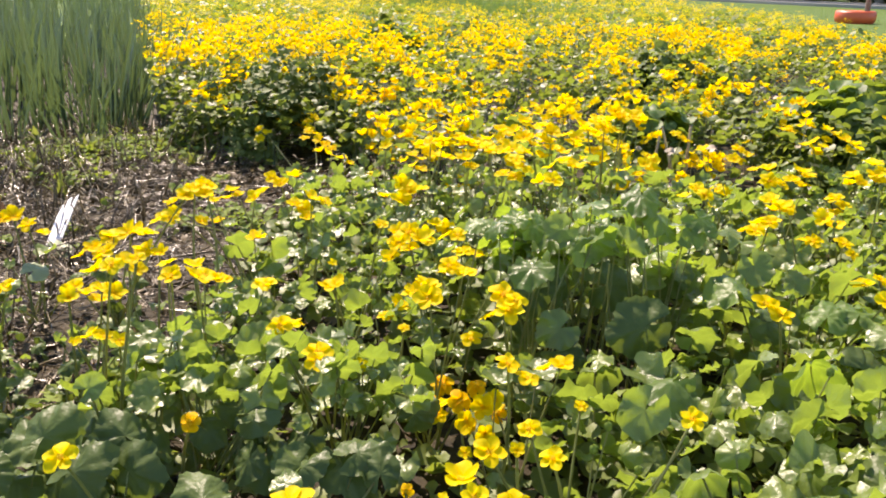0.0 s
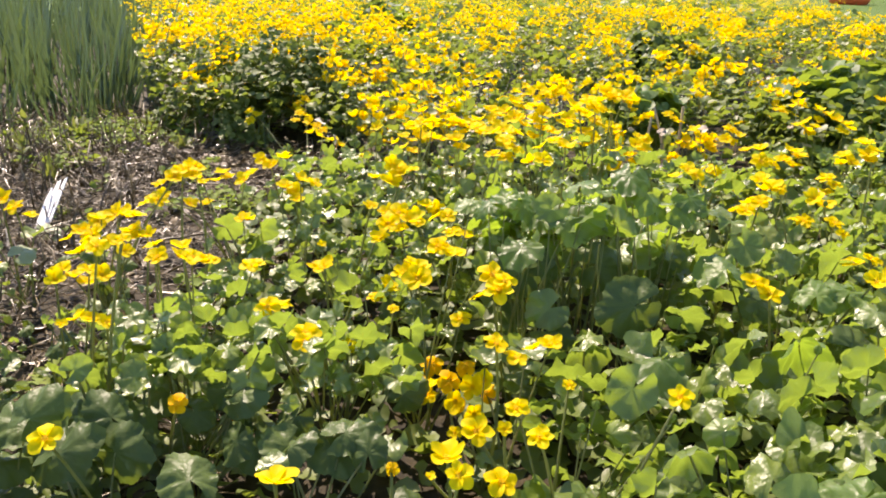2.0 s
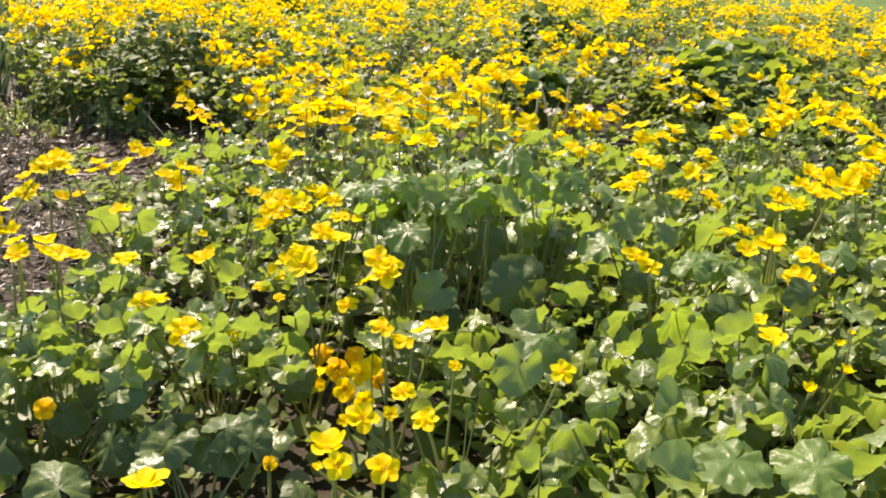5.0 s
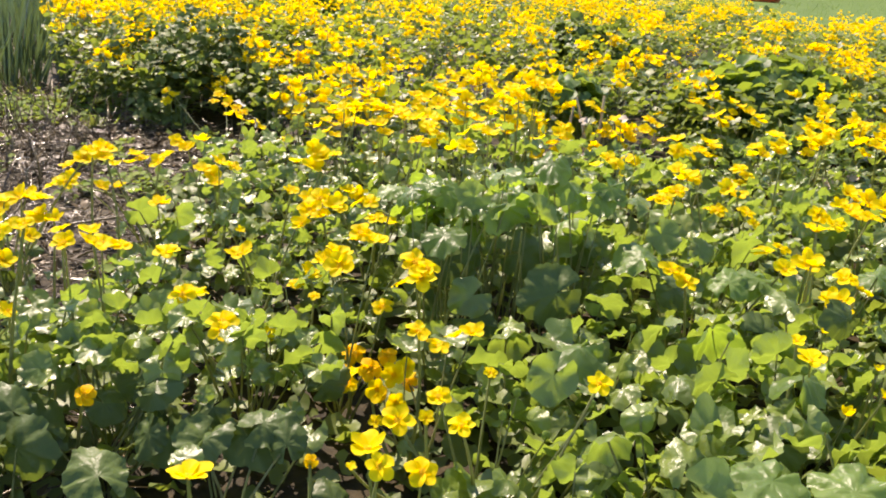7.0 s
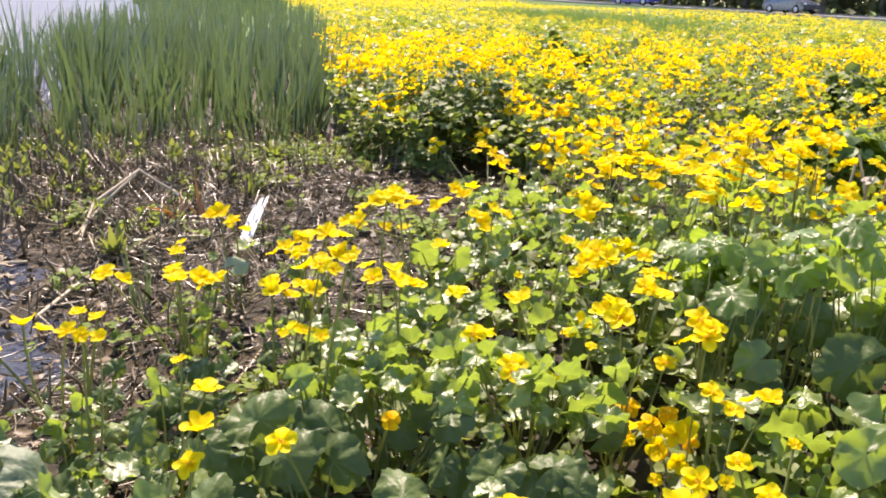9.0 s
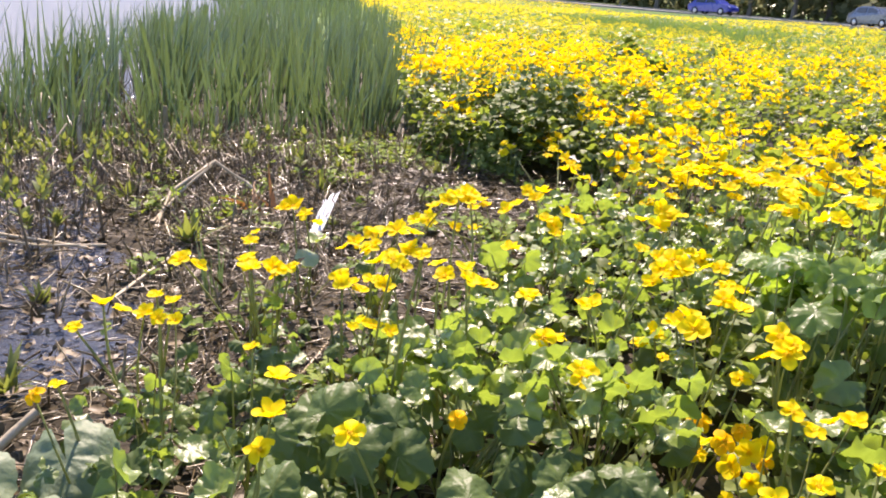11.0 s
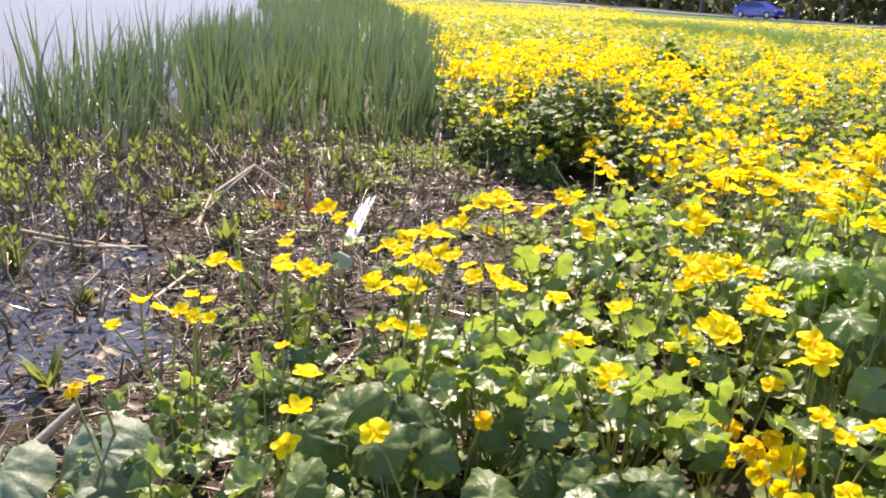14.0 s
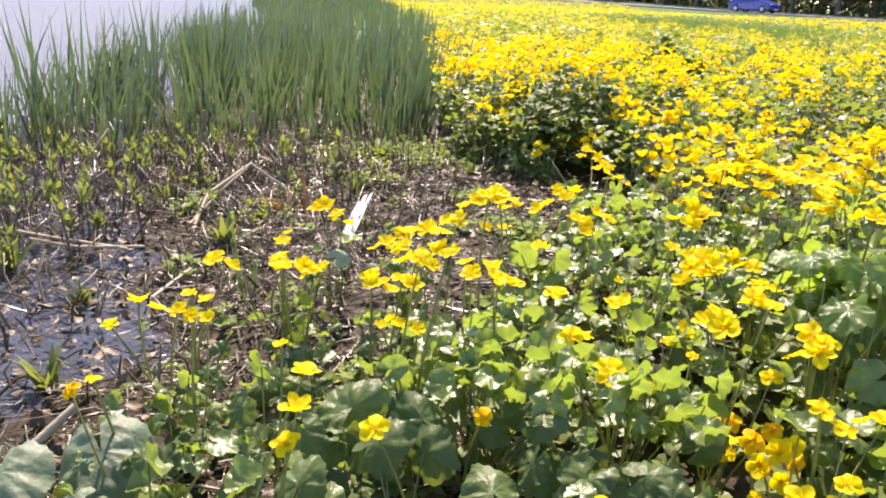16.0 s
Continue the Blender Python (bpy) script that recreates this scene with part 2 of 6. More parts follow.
def ground_material():
    """Wet dark mud by the shore, grass-covered soil inland."""
    m = bpy.data.materials.new("mud and turf")
    m.use_nodes = True
    n, l = m.node_tree.nodes, m.node_tree.links
    p = n["Principled BSDF"]
    p.inputs["Specular IOR Level"].default_value = 0.15
    geo = n.new("ShaderNodeNewGeometry")

    def noise_ramp(scale, cols):
        t = n.new("ShaderNodeTexNoise")
        t.inputs["Scale"].default_value, t.inputs["Detail"].default_value = scale, 8
        l.new(geo.outputs["Position"], t.inputs["Vector"])
        r = n.new("ShaderNodeValToRGB")
        r.color_ramp.elements[0].position, r.color_ramp.elements[1].position = 0.32, 0.68
        for e, c in zip(r.color_ramp.elements, cols):
            e.color = (*c, 1)
        l.new(t.outputs["Fac"], r.inputs["Fac"])
        return t, r

    t1, mud = noise_ramp(28, [(0.014, 0.011, 0.005), (0.048, 0.035, 0.014)])
    t2, turf = noise_ramp(2.5, [(0.060, 0.110, 0.022), (0.105, 0.165, 0.035)])
    sep = n.new("ShaderNodeSeparateXYZ")
    l.new(geo.outputs["Position"], sep.inputs[0])
    far = n.new("ShaderNodeMapRange")
    far.inputs["From Min"].default_value, far.inputs["From Max"].default_value = 4.7, 7.0
    span = n.new("ShaderNodeMath")
    span.operation = "ADD"
    span.inputs[1].default_value = -5.0
    l.new(sep.outputs["Y"], span.inputs[0])
    reach = n.new("ShaderNodeMath")
    reach.operation = "ABSOLUTE"
    l.new(span.outputs[0], reach.inputs[0])
    l.new(reach.outputs[0], far.inputs["Value"])
    side = n.new("ShaderNodeMapRange")
    side.inputs["From Min"].default_value, side.inputs["From Max"].default_value = 3.5, 5.5
    l.new(sep.outputs["X"], side.inputs["Value"])
    top = n.new("ShaderNodeMath")
    top.operation = "MAXIMUM"
    l.new(far.outputs[0], top.inputs[0]), l.new(side.outputs[0], top.inputs[1])
    dry = n.new("ShaderNodeMapRange")
    dry.inputs["From Min"].default_value, dry.inputs["From Max"].default_value = -0.02, 0.03
    l.new(sep.outputs["Z"], dry.inputs["Value"])
    fac = n.new("ShaderNodeMath")
    fac.operation = "MULTIPLY"
    l.new(top.outputs[0], fac.inputs[0]), l.new(dry.outputs[0], fac.inputs[1])
    mix = n.new("ShaderNodeMix")
    mix.data_type = "RGBA"
    l.new(fac.outputs[0], mix.inputs["Factor"]), l.new(mud.outputs[0], mix.inputs["A"]), l.new(turf.outputs[0], mix.inputs["B"])
    l.new(mix.outputs["Result"], p.inputs["Base Color"])
    r = n.new("ShaderNodeMapRange")
    r.inputs["To Min"].default_value, r.inputs["To Max"].default_value = 0.7, 0.9
    l.new(fac.outputs[0], r.inputs["Value"]), l.new(r.outputs[0], p.inputs["Roughness"])
    b = n.new("ShaderNodeBump")
    b.inputs["Strength"].default_value, b.inputs["Distance"].default_value = 0.8, 0.01
    l.new(t1.outputs["Fac"], b.inputs["Height"]), l.new(b.outputs[0], p.inputs["Normal"])
    return m


water_mat, ground_mat = water_material(), ground_material()


# ---------------------------------------------------------------- mesh helpers
def link_mesh(name, verts, faces, mat, smooth=True):
    me = bpy.data.meshes.new(name)
    me.from_pydata([tuple(v) for v in verts], [], [tuple(int(i) for i in f) for f in faces])
    me.materials.append(mat)
    if smooth:
        me.polygons.foreach_set("use_smooth", [True] * len(me.polygons))
    me.update()
    return me


def part(name, data, parent, m=None, label=""):
    """Links a mesh (or a bmesh's mesh) as one object under a thing or a part, at the pose m within it."""
    ob = new(name, data)
    ob.parent = parent
    if m is not None:
        ob.matrix_basis = m
    if label:
        ob["label"] = label
    return ob


def thing(name, place, label, category, group="", kind=""):
    ob = new(name)
    ob.location = place
    ob.empty_display_size = 0.05
    return tagged(ob, label, category, group, kind)


def triangles(faces):
    out = []
    for f in faces:
        for i in range(1, len(f) - 1):
            out.append((f[0], f[i], f[i + 1]))
    return np.array(out, dtype=np.int64)


def spread(name, templates, mats, pick, mat, label, category, smooth=True):
    """ONE object of many small pieces: each row of mats (n x 3 x 4) places a copy of templates[pick]."""
    V, F, base = [], [], 0
    for k, (tv, tf) in enumerate(templates):
        sel = mats[pick == k]
        if not len(sel):
            continue
        tv, tri = np.asarray(tv, float), triangles(tf)
        v = np.einsum("nij,vj->nvi", sel[:, :, :3], tv) + sel[:, None, :, 3]
        f = tri[None] + (np.arange(len(sel)) * len(tv))[:, None, None] + base
        V.append(v.reshape(-1, 3)), F.append(f.reshape(-1, 3))
        base += len(sel) * len(tv)
    V, F = np.concatenate(V), np.concatenate(F)
    me = bpy.data.meshes.new(name)
    me.vertices.add(len(V)), me.loops.add(F.size), me.polygons.add(len(F))
    me.vertices.foreach_set("co", V.ravel().astype(np.float32))
    me.loops.foreach_set("vertex_index", F.ravel().astype(np.int32))
    me.polygons.foreach_set("loop_start", (np.arange(len(F)) * 3).astype(np.int32))
    if smooth:
        me.polygons.foreach_set("use_smooth", np.ones(len(F), dtype=bool))
    me.materials.append(mat)
    me.update(calc_edges=True)
    return tagged(new(name, me), label, category, kind="stuff")


def poses(pos, tilt, heading, spin, scale):
    """n x 3 x 4 placements: spun about their own z, then tipped by tilt towards heading (all radians)."""
    pos = np.asarray(pos, float)
    n = len(pos)
    tilt, heading, spin = [np.broadcast_to(np.asarray(a, float), (n,)) for a in (tilt, heading, spin)]
    scale = np.asarray(scale, float)
    scale = np.broadcast_to(scale[:, None] if scale.ndim == 1 else scale, (n, 3))

    def rz(a):
        c, s, o, i = np.cos(a), np.sin(a), np.zeros(n), np.ones(n)
        return np.stack([c, -s, o, s, c, o, o, o, i], 1).reshape(n, 3, 3)

    c, s, o, i = np.cos(tilt), np.sin(tilt), np.zeros(n), np.ones(n)
    ry = np.stack([c, o, s, o, i, o, -s, o, c], 1).reshape(n, 3, 3)
    r = rz(heading) @ ry @ rz(spin - heading)
    return np.concatenate([r * scale[:, None, :], pos[:, :, None]], 2)


def to_matrix(row, at=(0, 0, 0)):
    m = Matrix([list(r) for r in row] + [[0, 0, 0, 1]])
    m.translation -= Vector(at)
    return m


def along(a, b, radius, spin=0.0):
    """A pose that lays a unit stalk (0..1 along z) from a to b."""
    d = Vector(b) - Vector(a)
    q = d.to_track_quat("Z", "Y").to_matrix() @ Matrix.Rotation(spin, 3, "Z")
    return Matrix.Translation(a) @ q.to_4x4() @ Matrix.Diagonal((radius, radius, d.length, 1))


def stalk(sides=5, steps=5, bow=0.05, taper=0.6):
    """A unit stalk along z that bows to one side; radius 1 at the foot."""
    v, f = [], []
    for k in range(steps + 1):
        u = k / steps
        r, off = 1 - (1 - taper) * u, math.sin(math.pi * u) * bow
        for i in range(sides):
            a = 2 * math.pi * i / sides
            v.append((r * math.cos(a) + off / 0.01 * 0.35, r * math.sin(a), u))
    for k in range(steps):
        for i in range(sides):
            j = (i + 1) % sides
            f.append((k * sides + i, k * sides + j, (k + 1) * sides + j, (k + 1) * sides + i))
    f.append(tuple(range(steps * sides, (steps + 1) * sides)))
    return v, f


def leaf_shape(rng, seg=20, rings=2, cup=0.18, wave=0.08, teeth=0.03, notch=0.42, length=1.0, fold=0.0, droop=0.0, tip=0.0):
    """A round, notched leaf blade of radius 1, its stalk at the origin, its normal along z."""
    v, f = [(0, 0, 0)], []
    ph, ph2 = rng.uniform(0, 6.28), rng.uniform(0, 6.28)
    for k in range(1, rings + 1):
        u = k / rings
        for i in range(seg + 1):
            a = -math.pi + notch + (2 * math.pi - 2 * notch) * i / seg
            back = max(0.0, abs(a) / math.pi - 0.45)
            r = u * (1.0 + 0.12 * back - 0.06 * math.cos(2 * a)) * (1 + (teeth * (1 if i % 2 else -1) if k == rings else 0))
            x, y = r * math.cos(a) * length + 0.1 * u, r * math.sin(a)
            z = cup * (u ** 2) * (0.6 + 0.4 * math.cos(a)) + wave * u * math.sin(3 * a + ph) + 0.5 * wave * u * u * math.sin(7 * a + ph2)
            z += fold * abs(y) - droop * u * u
            x *= 1 + tip * max(0.0, math.cos(a)) ** 8
            v.append((x, y, z))
    n = seg + 1
    for i in range(seg):
        f.append((0, 1 + i, 2 + i))
        for k in range(rings - 1):
            a, b = 1 + k * n + i, 1 + (k + 1) * n + i
            f.append((a, b, b + 1, a + 1))
    return v, f


def flower_shape(rng, petals=5, wide=3, steps=4, cup=0.5, ragged=0.08, broad=0.42):
    """A cup of overlapping rounded petals, radius about 1, facing z."""
    v, f = [(0, 0, 0)], []
    for p in range(petals):
        a0 = 2 * math.pi * (p + rng.uniform(-ragged, ragged)) / petals
        c1, droop = cup * rng.uniform(0.6, 1.3), rng.uniform(-0.1, 0.25)
        size = rng.uniform(0.9, 1.08)
        start = len(v)
        for k in range(1, steps + 1):
            u = k / steps
            half = broad * math.sin(math.pi * min(0.98, 0.13 + 0.70 * u)) * (1 if k < steps else 0.55)
            for j in range(wide):
                w = 2 * j / (wide - 1) - 1
                r = size * u * (1 - 0.10 * w * w * (k == steps))
                x, y = r, half * w * size
                z = c1 * u ** 1.5 * 0.55 - droop * u ** 3 * 0.5 + 0.10 * w * w * u
                v.append((x * math.cos(a0) - y * math.sin(a0), x * math.sin(a0) + y * math.cos(a0), z))
        for j in range(wide - 1):
            f.append((0, start + j, start + j + 1))
            for k in range(steps - 1):
                a = start + k * wide + j
                f.append((a, a + wide, a + wide + 1, a + 1))
    return v, f


def blade_shape(rng, width=0.02, steps=6, bend=0.12, twist=0.3, keel=0.25):
    """A sword-shaped blade, 1 long, upright, pointed."""
    v, f = [], []
    for k in range(steps + 1):
        u = k / steps
        w = width * (1 - u ** 2.2) * (0.75 + 0.5 * math.sin(math.pi * min(1, u + 0.15)))
        a = twist * u
        cx, z = bend * u * u, u * (1 - 0.25 * bend * u)
        for s in (-1, 0, 1):
            x, y = (keel * w if s == 0 else 0), s * w
            v.append((cx + x * math.cos(a) - y * math.sin(a), x * math.sin(a) + y * math.cos(a), z))
    for k in range(steps):
        for s in range(2):
            a = 3 * k + s
            f.append((a, a + 1, a + 4, a + 3))
    return v, f


rnd = random.Random(7)
rg = np.random.default_rng(11)


def waves(x, y, seed=0.0, size=1.0):
    """Soft uneven values of about -1..1 over the plan."""
    x, y = np.asarray(x, float) / size, np.asarray(y, float) / size
    s = seed * 1.7
    return (np.sin(2.1 * x + 1.3 * y + s) + np.sin(-1.4 * x + 2.6 * y + 1.9 * s + 1) + np.sin(3.7 * x - 2.2 * y + 0.7 * s + 2)
            + 0.6 * np.sin(6.1 * x + 5.3 * y + 2.3 * s)) / 3.0


# ---------------------------------------------------------------- plan of the place
def shore_edge(y):
    """x of the marigold bed's edge towards the lake."""
    return np.interp(y, [0.0, 1.2, 1.6, 2.0, 2.5, 3.0, 3.45, 3.9, 3.95, 4.4, 4.9, 6.3, 8.4, 12.4, 17, 27, 60, 90],
                     [-0.75, -0.72, -0.68, -0.62, -0.62, -0.62, -0.52, -0.45, -0.95, -1.35, -1.65, -2.22, -2.92, -4.35, -6.0, -10.5, -25, -38])


def lawn_edge(y):
    """x of the bed's edge towards the mown grass."""
    return np.interp(y, [0, 8, 10, 12, 18, 27, 40, 60], [5.2, 5.2, 5.3, 5.4, 6.4, 7.4, 7.7, 8.2])


def water_edge(y):
    """x of the lake's edge."""
    return np.interp(y, [-5, 0.0, 1.0, 1.7, 2.3, 3.0, 4.0, 5.0, 7, 12, 20, 60, 200], [-1.5, -1.42, -1.38, -1.40, -1.75, -2.25, -3.0, -3.7, -4.8, -7.0, -11, -30, -110])


def in_grass_patch(x, y):
    along_it = (y - 26.5) / 10.5
    return (np.abs(along_it) < 1) & (np.abs(x - (-0.6 - 0.28 * (y - 25.5))) < 2.9 * np.sqrt(np.clip(1 - along_it ** 2, 0, 1)) + 0.5 * waves(x, y, 4, 1.5))


def in_bed(x, y):
    inside = (x > shore_edge(y) + 0.1 * waves(x, y, 2, 0.35)) & (x < lawn_edge(y) + 0.4 * waves(x, y, 3, 1.2))
    return inside & ~in_grass_patch(x, y) & (y < 36 + 3 * waves(x, y, 5, 4) + 38 * np.clip((-x - 1) / 8, 0, 1))


LUMP = np.random.default_rng(4).uniform(-1, 1, (64, 64))


def lumps(x, y, size):
    """Smoothed random values over the plan, of the given lump size."""
    u, v = np.asarray(x, float) / size, np.asarray(y, float) / size
    i, j = np.floor(u).astype(int), np.floor(v).astype(int)
    a, b = u - i, v - j
    a, b = a * a * (3 - 2 * a), b * b * (3 - 2 * b)
    g = lambda p, q: LUMP[p % 64, q % 64]
    return (g(i, j) * (1 - a) + g(i + 1, j) * a) * (1 - b) + (g(i, j + 1) * (1 - a) + g(i + 1, j + 1) * a) * b


def ground_height(x, y):
    x, y = np.asarray(x, float), np.asarray(y, float)
    d = x - water_edge(y)
    slope = np.clip(d / 0.8, -6, 1)
    z = np.where(slope > 0, 0.04 * slope, 0.11 * slope) - 0.002
    near = np.exp(-((y - 2) / 5.0) ** 2) * np.clip(1 - (x - 0) / 3, 0, 1)
    z = z + near * (0.014 * lumps(x, y, 0.21) + 0.009 * lumps(x + 7.3, y - 2.1, 0.083))
    for hx, hy, r in ((-1.50, 1.74, 0.17), (-1.88, 2.40, 0.13), (-1.58, 2.02, 0.10)):       # puddles
        z = z - 0.035 * np.exp(-(((x - hx) / r) ** 2 + ((y - hy) / r) ** 2))
    rise = np.clip(0.022 * (y - 58), 0, 2.5) * np.clip((26 - x) / 34, 0, 1.3)
    return z + rise * (d > 0)


axis_x = np.concatenate([-np.geomspace(5, 900, 46)[::-1], np.arange(-4.9, 4.9, 0.07), np.geomspace(5, 900, 46)])
axis_y = np.concatenate([-np.geomspace(0.6, 700, 30)[::-1], np.arange(-0.5, 5.6, 0.07), np.geomspace(5.7, 900, 60)])
gx, gy = np.meshgrid(axis_x, axis_y)
gz = ground_height(gx, gy)
nx, ny = len(axis_x), len(axis_y)
idx = np.arange(nx * ny).reshape(ny, nx)
quads = np.stack([idx[:-1, :-1], idx[:-1, 1:], idx[1:, 1:], idx[1:, :-1]], -1).reshape(-1, 4)
ground = new("ground", link_mesh("ground", np.stack([gx.ravel(), gy.ravel(), gz.ravel()], 1), quads, ground_mat))
tagged(ground, "wet dark mud shore rising to green lakeside turf", "ground", kind="structure")

wy = np.array([-300, -60, -10, -1, 0.5, 1.2, 1.8, 2.4, 3.2, 4.2, 5.5, 8, 13, 21, 61, 201, 800.0])
wv = [(float(water_edge(y)) + 0.55, y, -0.022) for y in wy] + [(-900.0, y, -0.022) for y in wy]
wf = [(i + 1, i, len(wy) + i, len(wy) + i + 1) for i in range(len(wy) - 1)]
lake = new("water", link_mesh("water", wv, wf, water_mat))
tagged(lake, "pale rippled lake water reflecting the sky", "water", kind="structure")

# road behind the meadow
ROAD = [(44, 8), (31, 26), (23.2, 42), (19.6, 52), (14, 66.5), (8, 75), (2, 79.5), (-12, 88), (-40, 101), (-90, 120)]


def ribbon(name, line, half, lift, mat, steps=12, side=0.0):
    v, f = [], []
    pts = [Vector((*p, 0)) for p in line]
    dense = []
    for i in range(len(pts) - 1):
        p0, p1, p2, p3 = pts[max(i - 1, 0)], pts[i], pts[i + 1], pts[min(i + 2, len(pts) - 1)]
        for k in range(steps):
            t = k / steps
            dense.append(0.5 * (2 * p1 + (p2 - p0) * t + (2 * p0 - 5 * p1 + 4 * p2 - p3) * t * t + (3 * p1 - p0 - 3 * p2 + p3) * t ** 3))
    for i, p in enumerate(dense):
        d = (dense[min(i + 1, len(dense) - 1)] - dense[max(i - 1, 0)]).normalized()
        nrm = Vector((-d.y, d.x, 0))
        for w in (-half, half):
            q = p + nrm * (w + side)
            z = float(ground_height(q.x, q.y)) if lift else 0
            v.append((q.x, q.y, z + lift))
        for w in (half, -half):
            q = p + nrm * (w + side)
            v.append((q.x, q.y, float(ground_height(q.x, q.y)) - 0.1))
    for i in range(len(dense) - 1):
        for k in range(4):
            a, b = 4 * i + k, 4 * i + (k + 1) % 4
            f.append((a, b, b + 4, a + 4))
    return new(name, link_mesh(name, v, f, mat, False))


road = tagged(ribbon("road", ROAD, 2.7, 0.06, road_mat), "pale grey asphalt road behind the meadow", "road", kind="structure")
kerb_mat = material("kerb stone", [(0.20, 0.195, 0.18), (0.27, 0.26, 0.24)], 0.8, 0.4, 8, "noise")
tagged(ribbon("kerb", ROAD, 0.14, 0.15, kerb_mat, side=2.9), "light grey stone kerb along the road", "kerb", kind="structure")
tagged(ribbon("kerb", ROAD, 0.14, 0.15, kerb_mat, side=-2.9), "light grey stone kerb along the road", "kerb", kind="structure")

# ---------------------------------------------------------------- marsh marigold bed, near part
# flowers of the near bed: place and radius; a wide one is a head of several flowers
FACING_NEAR = [
    (0.06, 0.86, 0.421, 0.017), (0.11, 0.94, 0.356, 0.021), (-0.55, 0.99, 0.320, 0.023), (-0.45, 1.05, 0.333, 0.025), (0.17, 1.07, 0.332, 0.021), (0.09, 1.11, 0.314, 0.025),
    (0.36, 1.12, 0.365, 0.020), (0.13, 1.32, 0.341, 0.021), (0.07, 1.38, 0.141, 0.013), (-0.18, 1.39, 0.321, 0.026), (-0.12, 1.45, 0.268, 0.018), (0.62, 1.52, 0.352, 0.030),
    (0.08, 1.53, 0.287, 0.019), (0.15, 1.55, 0.335, 0.028), (-0.43, 1.62, 0.366, 0.023), (0.06, 2.03, 0.329, 0.022), (0.99, 2.03, 0.327, 0.021), (0.78, 2.05, 0.349, 0.026),
    (-1.01, 2.10, 0.312, 0.025), (0.97, 2.14, 0.298, 0.022), (0.21, 2.17, 0.467, 0.036), (-0.71, 2.26, 0.289, 0.025), (1.21, 2.53, 0.293, 0.036), (0.55, 2.61, 0.527, 0.030),
]
FACING_MIDDLE = [
    (0.57, 2.98, 0.396, 0.030), (0.96, 3.38, 0.333, 0.035), (1.90, 3.78, 0.372, 0.043), (0.44, 3.96, 0.354, 0.046),
]
UPRIGHT_NEAR = [
    (-0.13, 0.89, 0.388, 0.025), (0.05, 0.96, 0.373, 0.023), (-0.55, 1.02, 0.354, 0.024), (-0.57, 1.08, 0.378, 0.024), (-0.97, 1.11, 0.279, 0.016), (0.69, 1.18, 0.371, 0.024),
    (-1.06, 1.26, 0.303, 0.019), (-1.06, 1.34, 0.318, 0.023), (-1.00, 1.47, 0.286, 0.018), (0.84, 1.55, 0.365, 0.021), (0.91, 1.58, 0.364, 0.023), (0.05, 1.60, 0.388, 0.029),
    (-0.63, 1.61, 0.237, 0.021), (0.94, 1.64, 0.339, 0.027), (-0.92, 1.64, 0.313, 0.026), (-1.12, 1.68, 0.294, 0.027), (0.99, 1.72, 0.387, 0.027), (-0.21, 1.79, 0.282, 0.027),
    (-0.66, 1.83, 0.315, 0.023), (-0.05, 1.90, 0.374, 0.025), (-0.83, 1.95, 0.190, 0.031), (1.22, 1.98, 0.383, 0.032), (-0.57, 2.05, 0.426, 0.025), (0.32, 2.05, 0.496, 0.035),
]
UPRIGHT_MIDDLE = [
    (-0.79, 2.08, 0.292, 0.027), (-0.74, 2.08, 0.303, 0.027), (-0.55, 2.16, 0.312, 0.018), (-0.63, 2.17, 0.378, 0.026), (-0.86, 2.22, 0.241, 0.027), (-0.91, 2.25, 0.187, 0.035),
    (-0.08, 2.26, 0.374, 0.039), (0.19, 2.28, 0.465, 0.031), (1.18, 2.29, 0.448, 0.036), (0.02, 2.32, 0.252, 0.033), (-0.04, 2.33, 0.365, 0.025), (-0.67, 2.40, 0.240, 0.020),
    (0.31, 2.43, 0.509, 0.037), (1.39, 2.46, 0.418, 0.035), (1.08, 2.50, 0.380, 0.038), (1.27, 2.57, 0.355, 0.029), (1.43, 2.57, 0.383, 0.037), (0.49, 2.63, 0.402, 0.041),
    (0.21, 2.66, 0.458, 0.037), (0.51, 2.68, 0.499, 0.032), (0.05, 2.72, 0.440, 0.038), (1.10, 2.81, 0.336, 0.028), (-0.69, 2.88, 0.194, 0.034), (0.73, 2.90, 0.339, 0.034),
]
UPRIGHT_BACK = [
    (1.98, 3.00, 0.343, 0.055), (1.69, 3.02, 0.361, 0.035), (-0.02, 3.22, 0.350, 0.039), (1.56, 3.22, 0.348, 0.043), (2.05, 3.22, 0.310, 0.055), (0.44, 3.43, 0.415, 0.037),
    (1.61, 3.49, 0.339, 0.041), (0.31, 3.51, 0.363, 0.053), (-0.41, 3.54, 0.188, 0.027), (-0.27, 3.56, 0.210, 0.034), (1.49, 3.61, 0.326, 0.050),
]
